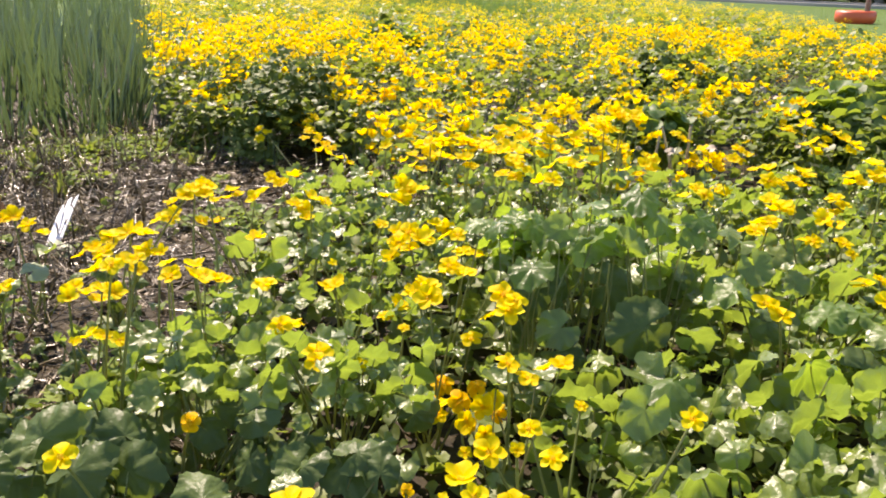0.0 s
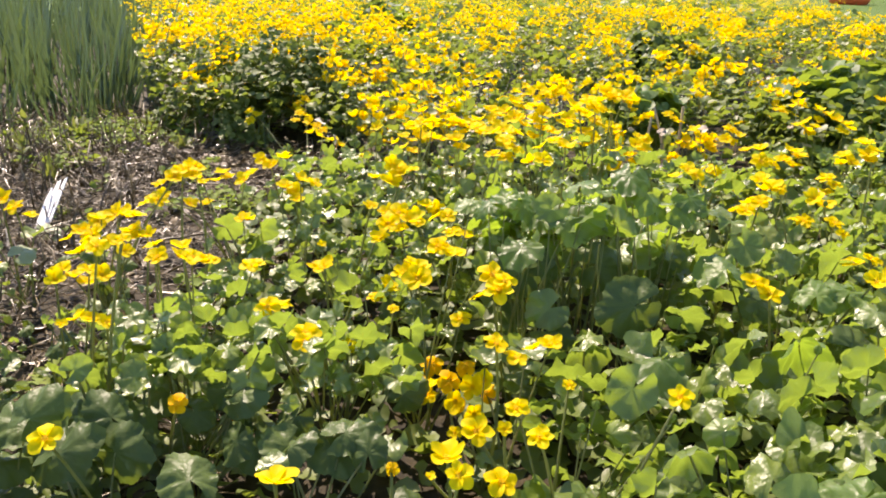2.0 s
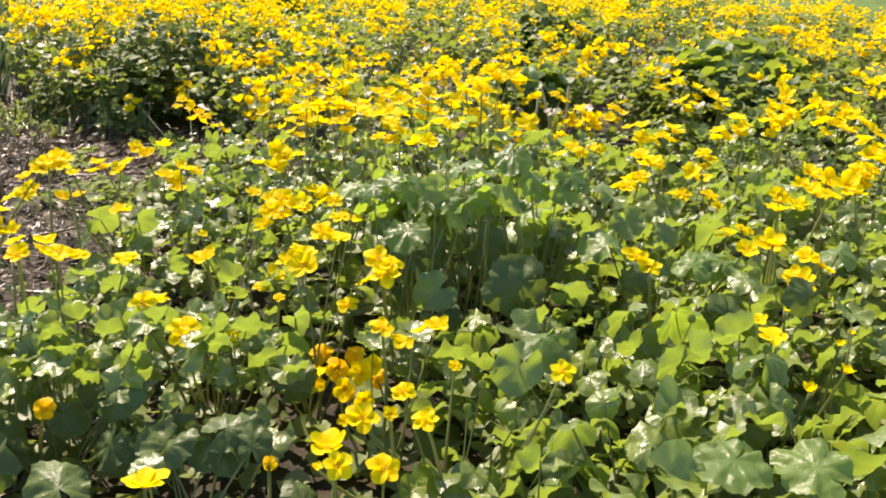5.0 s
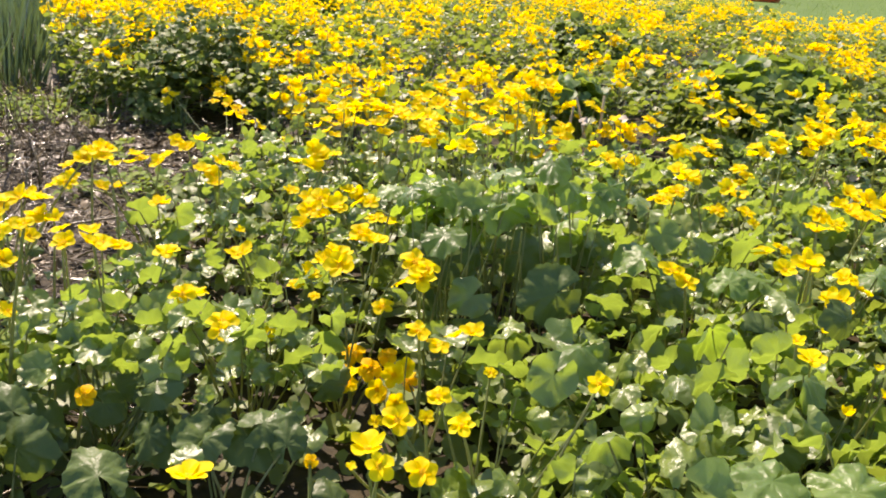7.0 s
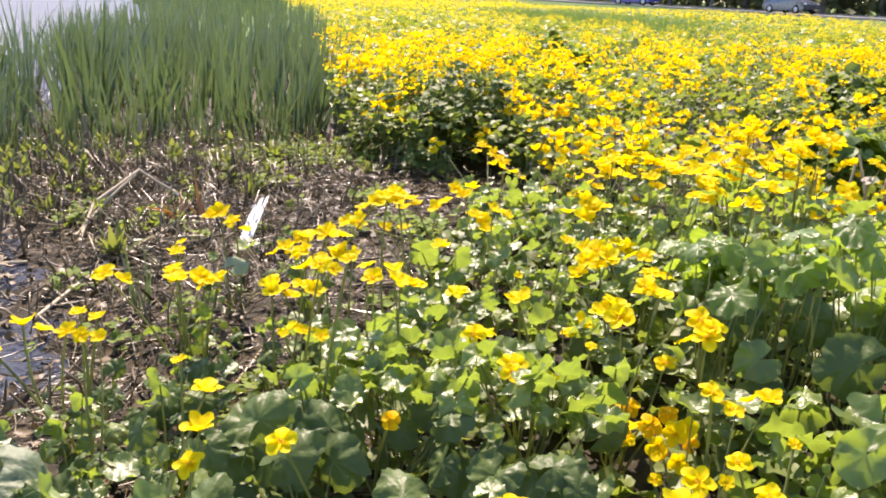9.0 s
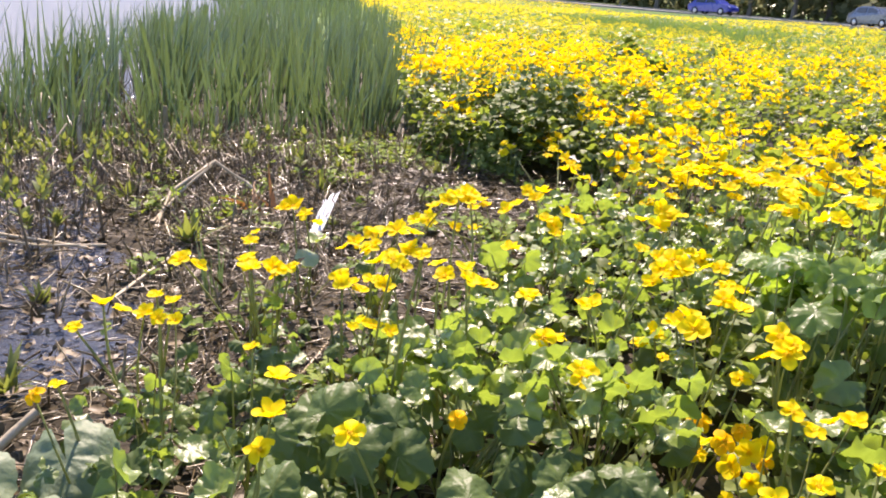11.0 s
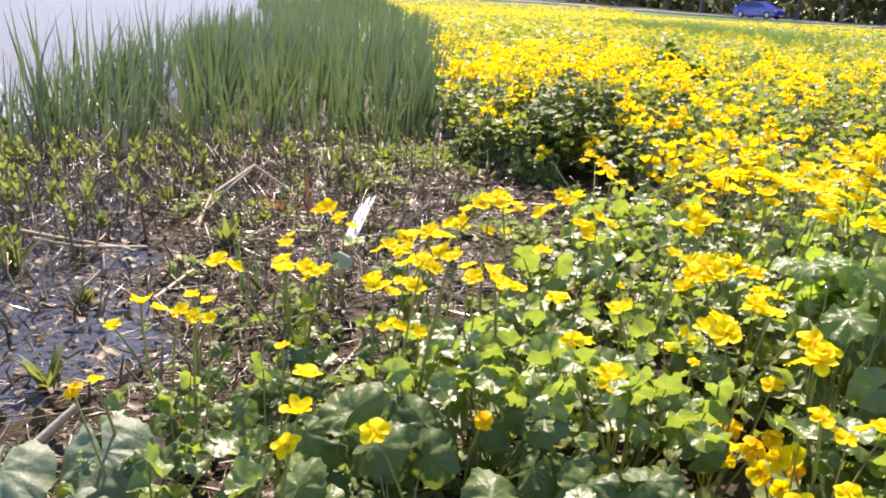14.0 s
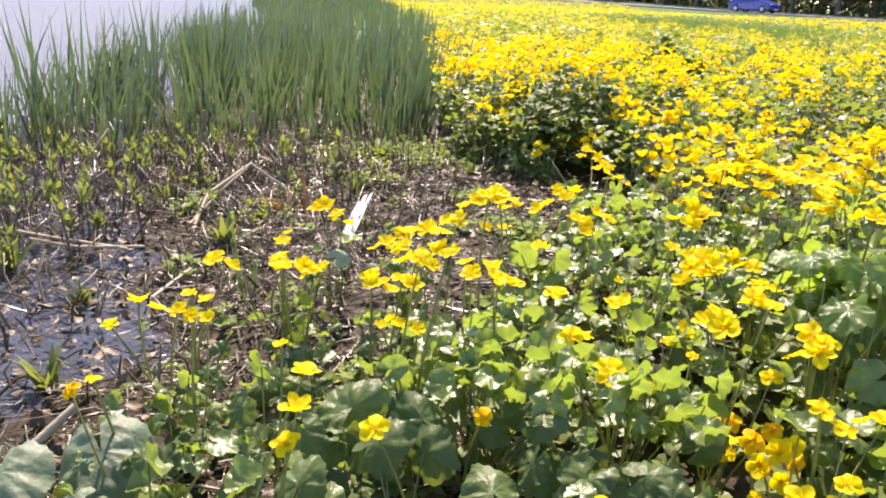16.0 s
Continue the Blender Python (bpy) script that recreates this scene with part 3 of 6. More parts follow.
HALF_OPEN_NEAR = [
    (0.03, 1.12, 0.235, 0.009), (0.13, 1.13, 0.306, 0.012), (0.15, 1.17, 0.315, 0.020), (0.23, 1.22, 0.325, 0.012), (0.72, 1.27, 0.356, 0.015), (-0.72, 1.28, 0.314, 0.015),
    (-0.88, 1.30, 0.330, 0.015), (-0.95, 1.31, 0.328, 0.019), (-0.92, 1.31, 0.325, 0.017), (0.22, 1.35, 0.326, 0.021), (-0.46, 1.38, 0.482, 0.016), (-0.60, 1.43, 0.311, 0.011),
    (-1.03, 1.46, 0.297, 0.017), (-0.54, 1.47, 0.438, 0.022), (-0.26, 1.48, 0.327, 0.023), (0.92, 1.48, 0.330, 0.026), (0.03, 1.49, 0.172, 0.024), (-0.55, 1.49, 0.288, 0.016),
    (-0.45, 1.50, 0.409, 0.022), (0.99, 1.56, 0.324, 0.035), (-0.43, 1.57, 0.403, 0.018), (0.14, 1.59, 0.350, 0.027), (-0.49, 1.60, 0.396, 0.020), (-0.31, 1.60, 0.357, 0.023),
]
HALF_OPEN_MIDDLE = [
    (0.00, 1.64, 0.322, 0.027), (-0.05, 1.66, 0.249, 0.012), (-0.88, 1.67, 0.313, 0.023), (-0.84, 1.67, 0.315, 0.021), (-0.73, 1.69, 0.287, 0.019), (-0.66, 1.69, 0.308, 0.022),
    (-0.98, 1.70, 0.303, 0.013), (-0.97, 1.72, 0.309, 0.021), (0.92, 1.72, 0.347, 0.021), (1.00, 1.74, 0.416, 0.022), (-0.01, 1.77, 0.296, 0.027), (1.16, 1.80, 0.393, 0.027),
    (-0.07, 1.83, 0.226, 0.024), (1.23, 1.83, 0.389, 0.030), (-1.04, 1.85, 0.298, 0.020), (-0.06, 1.86, 0.347, 0.033), (-0.22, 1.87, 0.306, 0.010), (-0.61, 1.89, 0.314, 0.019),
    (-1.05, 1.90, 0.307, 0.013), (1.21, 1.90, 0.401, 0.028), (-0.68, 1.91, 0.357, 0.024), (-0.65, 1.91, 0.317, 0.022), (1.19, 1.91, 0.362, 0.031), (-0.08, 1.93, 0.365, 0.018),
]
HALF_OPEN_BACK = [
    (0.27, 1.94, 0.490, 0.022), (0.07, 1.95, 0.314, 0.023), (-0.76, 1.95, 0.295, 0.028), (0.78, 1.97, 0.393, 0.024), (-0.12, 1.98, 0.366, 0.017), (-0.55, 2.07, 0.430, 0.023),
    (-0.44, 2.07, 0.301, 0.021), (0.83, 2.07, 0.401, 0.031), (0.87, 2.09, 0.398, 0.022), (-0.02, 2.12, 0.299, 0.021), (-1.07, 2.15, 0.316, 0.027), (-0.56, 2.17, 0.364, 0.016),
    (1.55, 2.19, 0.370, 0.046), (1.03, 2.20, 0.323, 0.034), (1.53, 2.22, 0.322, 0.036), (0.71, 2.27, 0.379, 0.033), (1.57, 2.27, 0.390, 0.038), (-0.34, 2.33, 0.335, 0.028),
    (0.21, 2.34, 0.477, 0.025), (-0.44, 2.36, 0.363, 0.032), (-0.19, 2.37, 0.197, 0.018), (0.08, 2.42, 0.432, 0.025), (-0.52, 2.44, 0.301, 0.028), (-0.77, 2.47, 0.244, 0.019),
]
HALF_OPEN_FAR = [
    (-0.40, 2.47, 0.257, 0.029), (0.92, 2.50, 0.284, 0.018), (1.75, 2.50, 0.370, 0.030), (0.27, 2.51, 0.510, 0.035), (0.09, 2.54, 0.446, 0.035), (0.86, 2.54, 0.310, 0.036),
    (1.49, 2.58, 0.419, 0.041), (1.02, 2.59, 0.348, 0.028), (0.59, 2.62, 0.339, 0.036), (0.66, 2.64, 0.366, 0.034), (1.51, 2.64, 0.407, 0.045), (0.58, 2.69, 0.424, 0.018),
    (1.82, 2.69, 0.366, 0.046), (1.72, 2.69, 0.359, 0.045), (-0.89, 2.72, 0.155, 0.027), (-0.04, 2.73, 0.383, 0.033), (0.15, 2.75, 0.402, 0.033), (-0.46, 2.79, 0.284, 0.021),
    (1.70, 2.95, 0.392, 0.032), (1.85, 3.01, 0.376, 0.054), (-0.07, 3.04, 0.257, 0.031), (1.10, 3.07, 0.333, 0.042), (-0.13, 3.13, 0.192, 0.036), (0.99, 3.13, 0.320, 0.033),
]
HALF_OPEN_LAST = [
    (-0.24, 3.24, 0.195, 0.024), (1.47, 3.27, 0.330, 0.039), (-0.18, 3.38, 0.224, 0.030), (-0.46, 3.52, 0.234, 0.029), (1.94, 3.66, 0.370, 0.055), (-0.30, 3.69, 0.221, 0.027),
    (-0.30, 3.76, 0.249, 0.036), (-0.59, 3.84, 0.236, 0.045), (1.20, 3.86, 0.356, 0.033), (-0.12, 3.91, 0.269, 0.034), (-0.82, 3.91, 0.220, 0.043), (-0.13, 3.93, 0.192, 0.051),
    (-0.62, 4.06, 0.273, 0.042), (0.64, 4.08, 0.338, 0.036),
]
WILTED = [
    (-0.01, 0.91, 0.373, 0.009), (-0.96, 1.05, 0.274, 0.015), (-0.35, 1.24, 0.254, 0.018), (0.08, 1.42, 0.153, 0.016), (0.06, 1.45, 0.184, 0.019), (0.13, 1.47, 0.149, 0.019),
    (0.09, 1.48, 0.195, 0.019), (0.03, 1.60, 0.137, 0.020),
]
OPENING_BUDS = [
    (0.72, 1.11, 0.322, 0.012), (0.79, 1.14, 0.331, 0.011), (0.83, 1.22, 0.331, 0.010), (0.87, 1.25, 0.336, 0.007), (0.82, 1.36, 0.327, 0.007),
]
# single leaves that stand out: place and radius
SHINY_LEAVES_NEAR = [
    (0.44, 0.93, 0.330, 0.035), (0.62, 0.93, 0.330, 0.046), (0.52, 0.94, 0.340, 0.045), (0.50, 0.96, 0.330, 0.023), (-0.65, 1.04, 0.200, 0.031), (-0.17, 1.05, 0.300, 0.021),
    (-0.73, 1.10, 0.220, 0.029), (0.68, 1.17, 0.345, 0.039), (-1.03, 1.21, 0.150, 0.025), (-0.03, 1.22, 0.220, 0.027), (-0.19, 1.23, 0.200, 0.024),
    (0.91, 1.31, 0.340, 0.029), (0.40, 1.35, 0.300, 0.050), (0.12, 1.40, 0.270, 0.026), (0.19, 1.42, 0.280, 0.034), (0.80, 1.46, 0.345, 0.033),
    (0.30, 1.47, 0.280, 0.028), (-0.50, 1.48, 0.270, 0.032), (-0.08, 1.49, 0.240, 0.026), (-0.50, 1.52, 0.260, 0.026), (-0.54, 1.52, 0.250, 0.027), (-0.47, 1.53, 0.260, 0.029),
]
SHINY_LEAVES_BACK = [
    (0.73, 1.54, 0.340, 0.040), (0.80, 1.56, 0.340, 0.041), (0.78, 1.57, 0.340, 0.043), (1.06, 1.59, 0.340, 0.038), (0.60, 1.65, 0.349, 0.055), (0.20, 1.65, 0.385, 0.044),
    (0.30, 1.85, 0.465, 0.022), (0.70, 1.92, 0.360, 0.035), (0.19, 1.93, 0.390, 0.045), (-0.99, 1.93, 0.220, 0.025), (0.23, 1.94, 0.410, 0.040), (0.69, 2.00, 0.360, 0.035),
    (-0.86, 2.15, 0.170, 0.024), (-1.00, 2.15, 0.220, 0.029),
]
SUNLIT_LEAVES_NEAR = [
    (0.31, 1.02, 0.300, 0.023), (-0.80, 1.02, 0.220, 0.028), (0.36, 1.06, 0.320, 0.031), (0.42, 1.11, 0.320, 0.022), (0.50, 1.11, 0.320, 0.018), (0.56, 1.19, 0.330, 0.033),
    (0.58, 1.20, 0.340, 0.034), (0.33, 1.24, 0.310, 0.040), (0.68, 1.25, 0.345, 0.036), (-0.94, 1.25, 0.180, 0.022), (-0.52, 1.29, 0.300, 0.024), (-0.78, 1.31, 0.250, 0.031),
    (-0.26, 1.32, 0.270, 0.033), (-0.52, 1.32, 0.270, 0.025), (0.61, 1.33, 0.345, 0.045), (-0.95, 1.33, 0.190, 0.020), (-0.26, 1.36, 0.260, 0.033), (0.56, 1.42, 0.300, 0.040),
    (-0.31, 1.51, 0.290, 0.032), (-0.38, 1.52, 0.280, 0.029), (0.49, 1.54, 0.295, 0.039), (0.25, 1.58, 0.290, 0.041), (-0.87, 1.64, 0.240, 0.023), (0.32, 1.69, 0.430, 0.045),
]
SUNLIT_LEAVES_BACK = [
    (0.39, 1.69, 0.420, 0.035), (0.26, 1.72, 0.442, 0.035), (0.86, 1.73, 0.340, 0.039), (0.76, 1.75, 0.330, 0.031), (0.69, 1.80, 0.345, 0.040), (0.50, 1.89, 0.390, 0.039),
    (0.15, 1.93, 0.330, 0.046), (0.20, 1.94, 0.400, 0.051), (0.48, 2.03, 0.395, 0.056), (-0.40, 2.08, 0.270, 0.036), (-0.49, 2.10, 0.270, 0.040), (-1.95, 2.88, 0.100, 0.024),
]
BROAD_LEAVES = [
    (-0.55, 1.02, 0.240, 0.037), (0.36, 1.05, 0.260, 0.037), (0.61, 1.09, 0.290, 0.042), (-0.49, 1.15, 0.245, 0.047), (-0.42, 1.17, 0.235, 0.044), (-0.74, 1.18, 0.240, 0.029), (-0.55, 1.20, 0.270, 0.043),
    (-0.52, 1.28, 0.220, 0.046), (-0.44, 1.29, 0.195, 0.044), (-0.31, 1.38, 0.220, 0.035), (0.74, 1.41, 0.300, 0.040), (0.89, 1.41, 0.330, 0.038), (-0.02, 1.44, 0.180, 0.035),
    (-0.19, 1.48, 0.220, 0.027), (0.40, 1.54, 0.315, 0.059), (0.25, 1.56, 0.250, 0.039), (-0.40, 1.58, 0.200, 0.034), (0.65, 1.60, 0.300, 0.035), (0.20, 1.71, 0.310, 0.052), (0.26, 1.74, 0.300, 0.045),
    (0.38, 1.79, 0.300, 0.055), (0.52, 1.82, 0.320, 0.044),
]

leaf_rng = random.Random(3)


def marigold_leaf(rng, seg=18, rings=3, notch=0.35, fold=0.0, curl=0.0, ruffle=0.10, droop=0.0, tip=0.0, teeth=0.03, funnel=0.2, crumple=0.07, veins=0.018, fine=1.0):
    """A kidney-shaped blade of radius 1 with a ruffled edge, soft palmate veins and an overall curl; its stalk at the origin, its normal along z."""
    v, f = [(0, 0, 0)], []
    ph = [rng.uniform(0, 6.28) for _ in range(5)]
    waves_at, axis, rim = rng.choice((4, 5, 6)), rng.uniform(0, 3.14), rng.uniform(-1.4, 1.2)
    for k in range(1, rings + 1):
        u = k / rings
        for i in range(seg + 1):
            a = -math.pi + notch + (2 * math.pi - 2 * notch) * i / seg
            lobe = max(0.0, abs(a) / math.pi - 0.5) * 2
            r = u * (0.97 + 0.10 * lobe + 0.05 * math.sin(2 * a + ph[4]) + 0.04 * math.sin(5 * a + ph[3])) * (1 + (teeth * (1 if i % 2 else -1) if k == rings else 0))
            x, y = r * math.cos(a) + 0.12 * u, r * math.sin(a)
            x *= 1 + tip * max(0.0, math.cos(a)) ** 6
            z = ruffle * u ** 2.5 * (math.sin(waves_at * a + ph[0]) + 0.5 * math.sin((2 * waves_at + 1) * a + ph[1]))
            z += 0.6 * ruffle * u * u * math.sin(2 * a + ph[2]) + funnel * u * lobe ** 2 - droop * u * u + rim * max(0.0, u - 0.7) ** 2
            z += fold * (math.sqrt(y * y + 0.03) - 0.17) + veins * u * math.cos(9 * a)
            z += crumple * u * (math.sin(fine * (5.1 * x + 3.3 * y) + ph[0]) * math.sin(fine * (4.3 * y - 2.7 * x) + ph[1]) + 0.6 * math.sin(fine * (9.2 * x - 6.1 * y) + ph[2]))
            across = x * math.cos(axis) + y * math.sin(axis)
            z += curl * across * across * (1 if across > 0 else 0.3)
            v.append((x, y, z))
    n = seg + 1
    for i in range(seg):
        f.append((0, 1 + i, 2 + i))
        for k in range(rings - 1):
            a, b = 1 + k * n + i, 1 + (k + 1) * n + i
            f.append((a, b, b + 1, a + 1))
    return v, f


def bloom_shape(rng, petals=5, cup=0.5, close=0.0, wide=5, steps=5, full=1.0):
    """A marsh marigold flower of radius about 1 facing z: broad concave petals, narrow at their foot."""
    v, f = [], []
    for p in range(petals):
        a0 = 2 * math.pi * (p + rng.uniform(-0.09, 0.09)) / petals
        size, broad = rng.uniform(0.88, 1.06), rng.uniform(0.38, 0.48) * full
        rise, hollow, twist = cup * rng.uniform(0.7, 1.25), rng.uniform(0.14, 0.30), rng.uniform(-0.12, 0.12)
        lift = 0.012 * (p % 2) + rng.uniform(0, 0.01)
        tip_curl = rng.uniform(-0.22, 0.12)
        start = len(v)
        for k in range(steps + 1):
            u = k / steps
            half = broad * (0.22 + 0.78 * math.sin(math.pi * min(1.0, 0.08 + 0.62 * u))) * (1.0 if k < steps else 0.62) * (1 - 0.25 * close)
            for j in range(wide):
                w = 2 * j / (wide - 1) - 1
                r = size * u * (1 - 0.09 * w * w * u) * (1 - 0.45 * close * u)
                y = half * w * size
                z = rise * u ** 1.4 * (0.55 + 0.6 * close) + hollow * w * w * math.sin(math.pi * min(1, u + 0.15)) + tip_curl * u ** 4 + twist * w * u + lift
                v.append((r * math.cos(a0) - y * math.sin(a0), r * math.sin(a0) + y * math.cos(a0), z))
        for k in range(steps):
            for j in range(wide - 1):
                a = start + k * wide + j
                f.append((a, a + wide, a + wide + 1, a + 1))
    return v, f


def stamen_shape(rng, n=16):
    """A low yellow button of short stubby stamens."""
    v, f = [], []
    for i in range(n):
        r = 0.20 * math.sqrt((i + 0.5) / n)
        a = i * 2.399
        x, y, h = r * math.cos(a), r * math.sin(a), 0.17 - 0.25 * r + rng.uniform(-0.02, 0.02)
        w, b = 0.05, len(v)
        for q in range(3):
            g = a + q * 2.094
            v.append((x + w * math.cos(g), y + w * math.sin(g), 0.0))
        for q in range(3):
            g = a + q * 2.094
            v.append((x * 1.2 + 1.2 * w * math.cos(g), y * 1.2 + 1.2 * w * math.sin(g), h))
        for q in range(3):
            e = (q + 1) % 3
            f.append((b + q, b + e, b + 3 + e, b + 3 + q))
        f.append((b + 3, b + 4, b + 5))
    return v, f


leaf_meshes = [link_mesh("leaf", *marigold_leaf(leaf_rng, 24, 4, leaf_rng.uniform(0.15, 0.5), leaf_rng.uniform(-0.5, 0.95), leaf_rng.uniform(-0.5, 0.55), leaf_rng.uniform(0.08, 0.20),
                                                 leaf_rng.choice((0, 0, 0.15, 0.4)), leaf_rng.uniform(0, 0.12), teeth=0.022, crumple=leaf_rng.uniform(0.06, 0.14), fine=1.25), leaf_mat) for _ in range(22)]
big_leaf_meshes = [link_mesh("leaf", *marigold_leaf(leaf_rng, 40, 7, leaf_rng.uniform(0.1, 0.35), leaf_rng.uniform(-0.6, 0.3), leaf_rng.uniform(-0.45, 0.1), leaf_rng.uniform(0.08, 0.16),
                                                     leaf_rng.uniform(0.1, 0.5), leaf_rng.uniform(0.1, 0.35), 0.02, 0.25, leaf_rng.uniform(0.07, 0.12), 0.035, 1.5), big_leaf_mat) for _ in range(10)]
shaded_leaf_meshes = [link_mesh("leaf", *marigold_leaf(leaf_rng, 36, 5, leaf_rng.uniform(0.1, 0.3), leaf_rng.uniform(-0.4, 0.1), leaf_rng.uniform(-0.3, 0.0), leaf_rng.uniform(0.05, 0.10),
                                                       leaf_rng.uniform(0.1, 0.4), leaf_rng.uniform(0.1, 0.3), 0.03, 0.25, 0.11, 0.035), shaded_leaf_mat) for _ in range(5)]
open_meshes = [link_mesh("flower", *bloom_shape(leaf_rng, leaf_rng.choice((5, 5, 5, 6)), leaf_rng.uniform(0.2, 0.55), full=0.92), petal_mat) for _ in range(7)]
cup_meshes = [link_mesh("flower", *bloom_shape(leaf_rng, 5, leaf_rng.uniform(0.6, 1.1), full=1.0), petal_mat) for _ in range(7)]
closing_meshes = [link_mesh("flower", *bloom_shape(leaf_rng, 5, leaf_rng.uniform(0.6, 1.0), leaf_rng.uniform(0.4, 0.9)), petal_mat) for _ in range(4)]
wilted_meshes = [link_mesh("flower", *bloom_shape(leaf_rng, 5, leaf_rng.uniform(-0.4, 0.8), leaf_rng.uniform(0.2, 0.7)), old_petal_mat) for _ in range(4)]
stamen_mesh = link_mesh("flower_centre", *stamen_shape(leaf_rng), stamen_mat)
stem_meshes = [link_mesh("stem", *stalk(5, 6, b, 0.6), stem_mat) for b in (0.05, 0.12, 0.2, -0.1, -0.16)]


def hump(x, y, cx, cy, sx, sy):
    return np.exp(-(((x - cx) / sx) ** 2 + ((y - cy) / sy) ** 2))


def valley(x, y):
    """1 in the low gap behind the crest where dry stalks stand."""
    return hump(x, y, 1.02, 3.28, 0.36, 0.32)


def canopy(x, y):
    """Height of the leaf canopy in the near bed."""
    x, y = np.asarray(x, float), np.asarray(y, float)
    h = 0.235 + 0.035 * waves(x, y, 6, 0.3) + 0.065 * np.clip((x - 0.05) / 0.3, 0, 1) + 0.03 * np.clip((y - 2.3) / 0.5, 0, 1)
    h = h + 0.12 * hump(x, y, 0.30, 1.88, 0.24, 0.20) + 0.13 * hump(x, y, 0.28, 2.50, 0.42, 0.28)
    h = h - 0.15 * hump(x, y, 0.36, 1.60, 0.15, 0.10)
    h = h - 0.17 * hump(x, y, -0.28, 1.04, 0.34, 0.20) + 0.07 * hump(x, y, -0.25, 1.43, 0.35, 0.11) - 0.14 * hump(x, y, 0.06, 1.33, 0.13, 0.18)
    return h - 0.07 * np.clip((shore_edge(y) + 0.25 - x) / 0.3, 0, 1) - 0.20 * valley(x, y)


# plant bases on a jittered grid
NEAR_END = 3.3
bases = []
for gx_ in np.arange(-1.2, 2.6, 0.21):
    for gy_ in np.arange(0.55, NEAR_END + 0.3, 0.21):
        bx, by = gx_ + rnd.uniform(-0.08, 0.08), gy_ + rnd.uniform(-0.08, 0.08)
        if bx < 0.68 * by + 0.55 and bx > shore_edge(by) - 0.02:
            bases.append((bx, by))
SHORE_PLANTS = ((-0.98, 1.36), (-1.04, 1.45), (-0.97, 1.75), (-1.02, 1.86), (-1.03, 2.10), (-0.72, 1.88), (-0.70, 1.64), (-0.90, 1.10), (-0.80, 1.02),
                (-0.78, 1.32), (-0.9, 1.25), (-0.75, 1.5), (-0.88, 1.66), (-0.80, 2.1))
bases += SHORE_PLANTS
bases_np = np.array(bases)
PLANT = "leafy marsh marigold plant with glossy yellow flowers"
plants = []
for bx, by in bases:
    plants.append(thing("marsh_marigold", (bx, by, float(ground_height(bx, by)) - 0.01), PLANT, "flower plant", "marsh marigolds in the bed"))


def plant_at(x, y):
    d = (bases_np[:, 0] - x) ** 2 + (bases_np[:, 1] - y) ** 2
    return plants[int(d.argmin())]


def add_leaf(x, y, z, radius, meshes=leaf_meshes, stalked=True, tilt=None, heading=None, label=""):
    plant = plant_at(x, y)
    if heading is None:
        turn = rnd.random()
        shaded = x < 0.02 and y < 1.6
        if turn < (0.55 if x > 0.25 else 0.34):             # tipped towards the sun
            heading, tilt = 1.9 + rnd.gauss(0, 0.6), rnd.uniform(0.5, 1.25) if tilt is None else tilt
        elif turn < (0.80 if shaded else 0.70):             # tipped to the open side
            heading, tilt = -1.57 + rnd.gauss(0, 0.8), rnd.uniform(0.1, 1.1) if tilt is None else tilt
        else:
            heading = rnd.uniform(0, 6.28)
    tilt = abs(rnd.gauss(0.55, 0.45)) if tilt is None else tilt
    row = poses([(x, y, z)], tilt, heading, rnd.uniform(0, 6.28), np.array([radius]))[0]
    part("leaf", rnd.choice(meshes), plant, to_matrix(row, plant.location), label)
    if stalked:
        foot = Vector((rnd.uniform(-0.03, 0.03), rnd.uniform(-0.03, 0.03), 0))
        part("leaf_stalk", rnd.choice(stem_meshes), plant, along(foot, Vector((x, y, z - 0.002)) - plant.location, rnd.uniform(0.0018, 0.003), rnd.uniform(0, 6)))


def add_flower(x, y, z, radius, meshes, tilt, heading, stemmed=True, label=""):
    plant, radius = plant_at(x, y), radius * (1.0 if y < 1.3 else 1.08)
    row = poses([(x, y, z)], tilt, heading, rnd.uniform(0, 6.28), np.array([radius]))[0]
    bloom = part("flower", rnd.choice(meshes), plant, to_matrix(row, plant.location), label)
    part("flower_centre", stamen_mesh, bloom, None, "tight cluster of orange-yellow stamens")
    if stemmed:
        foot = Vector((rnd.uniform(-0.02, 0.02), rnd.uniform(-0.02, 0.02), 0))
        part("stem", rnd.choice(stem_meshes), plant, along(foot, Vector((x, y, z - 0.001)) - plant.location, rnd.uniform(0.0024, 0.0040), rnd.uniform(0, 6)))


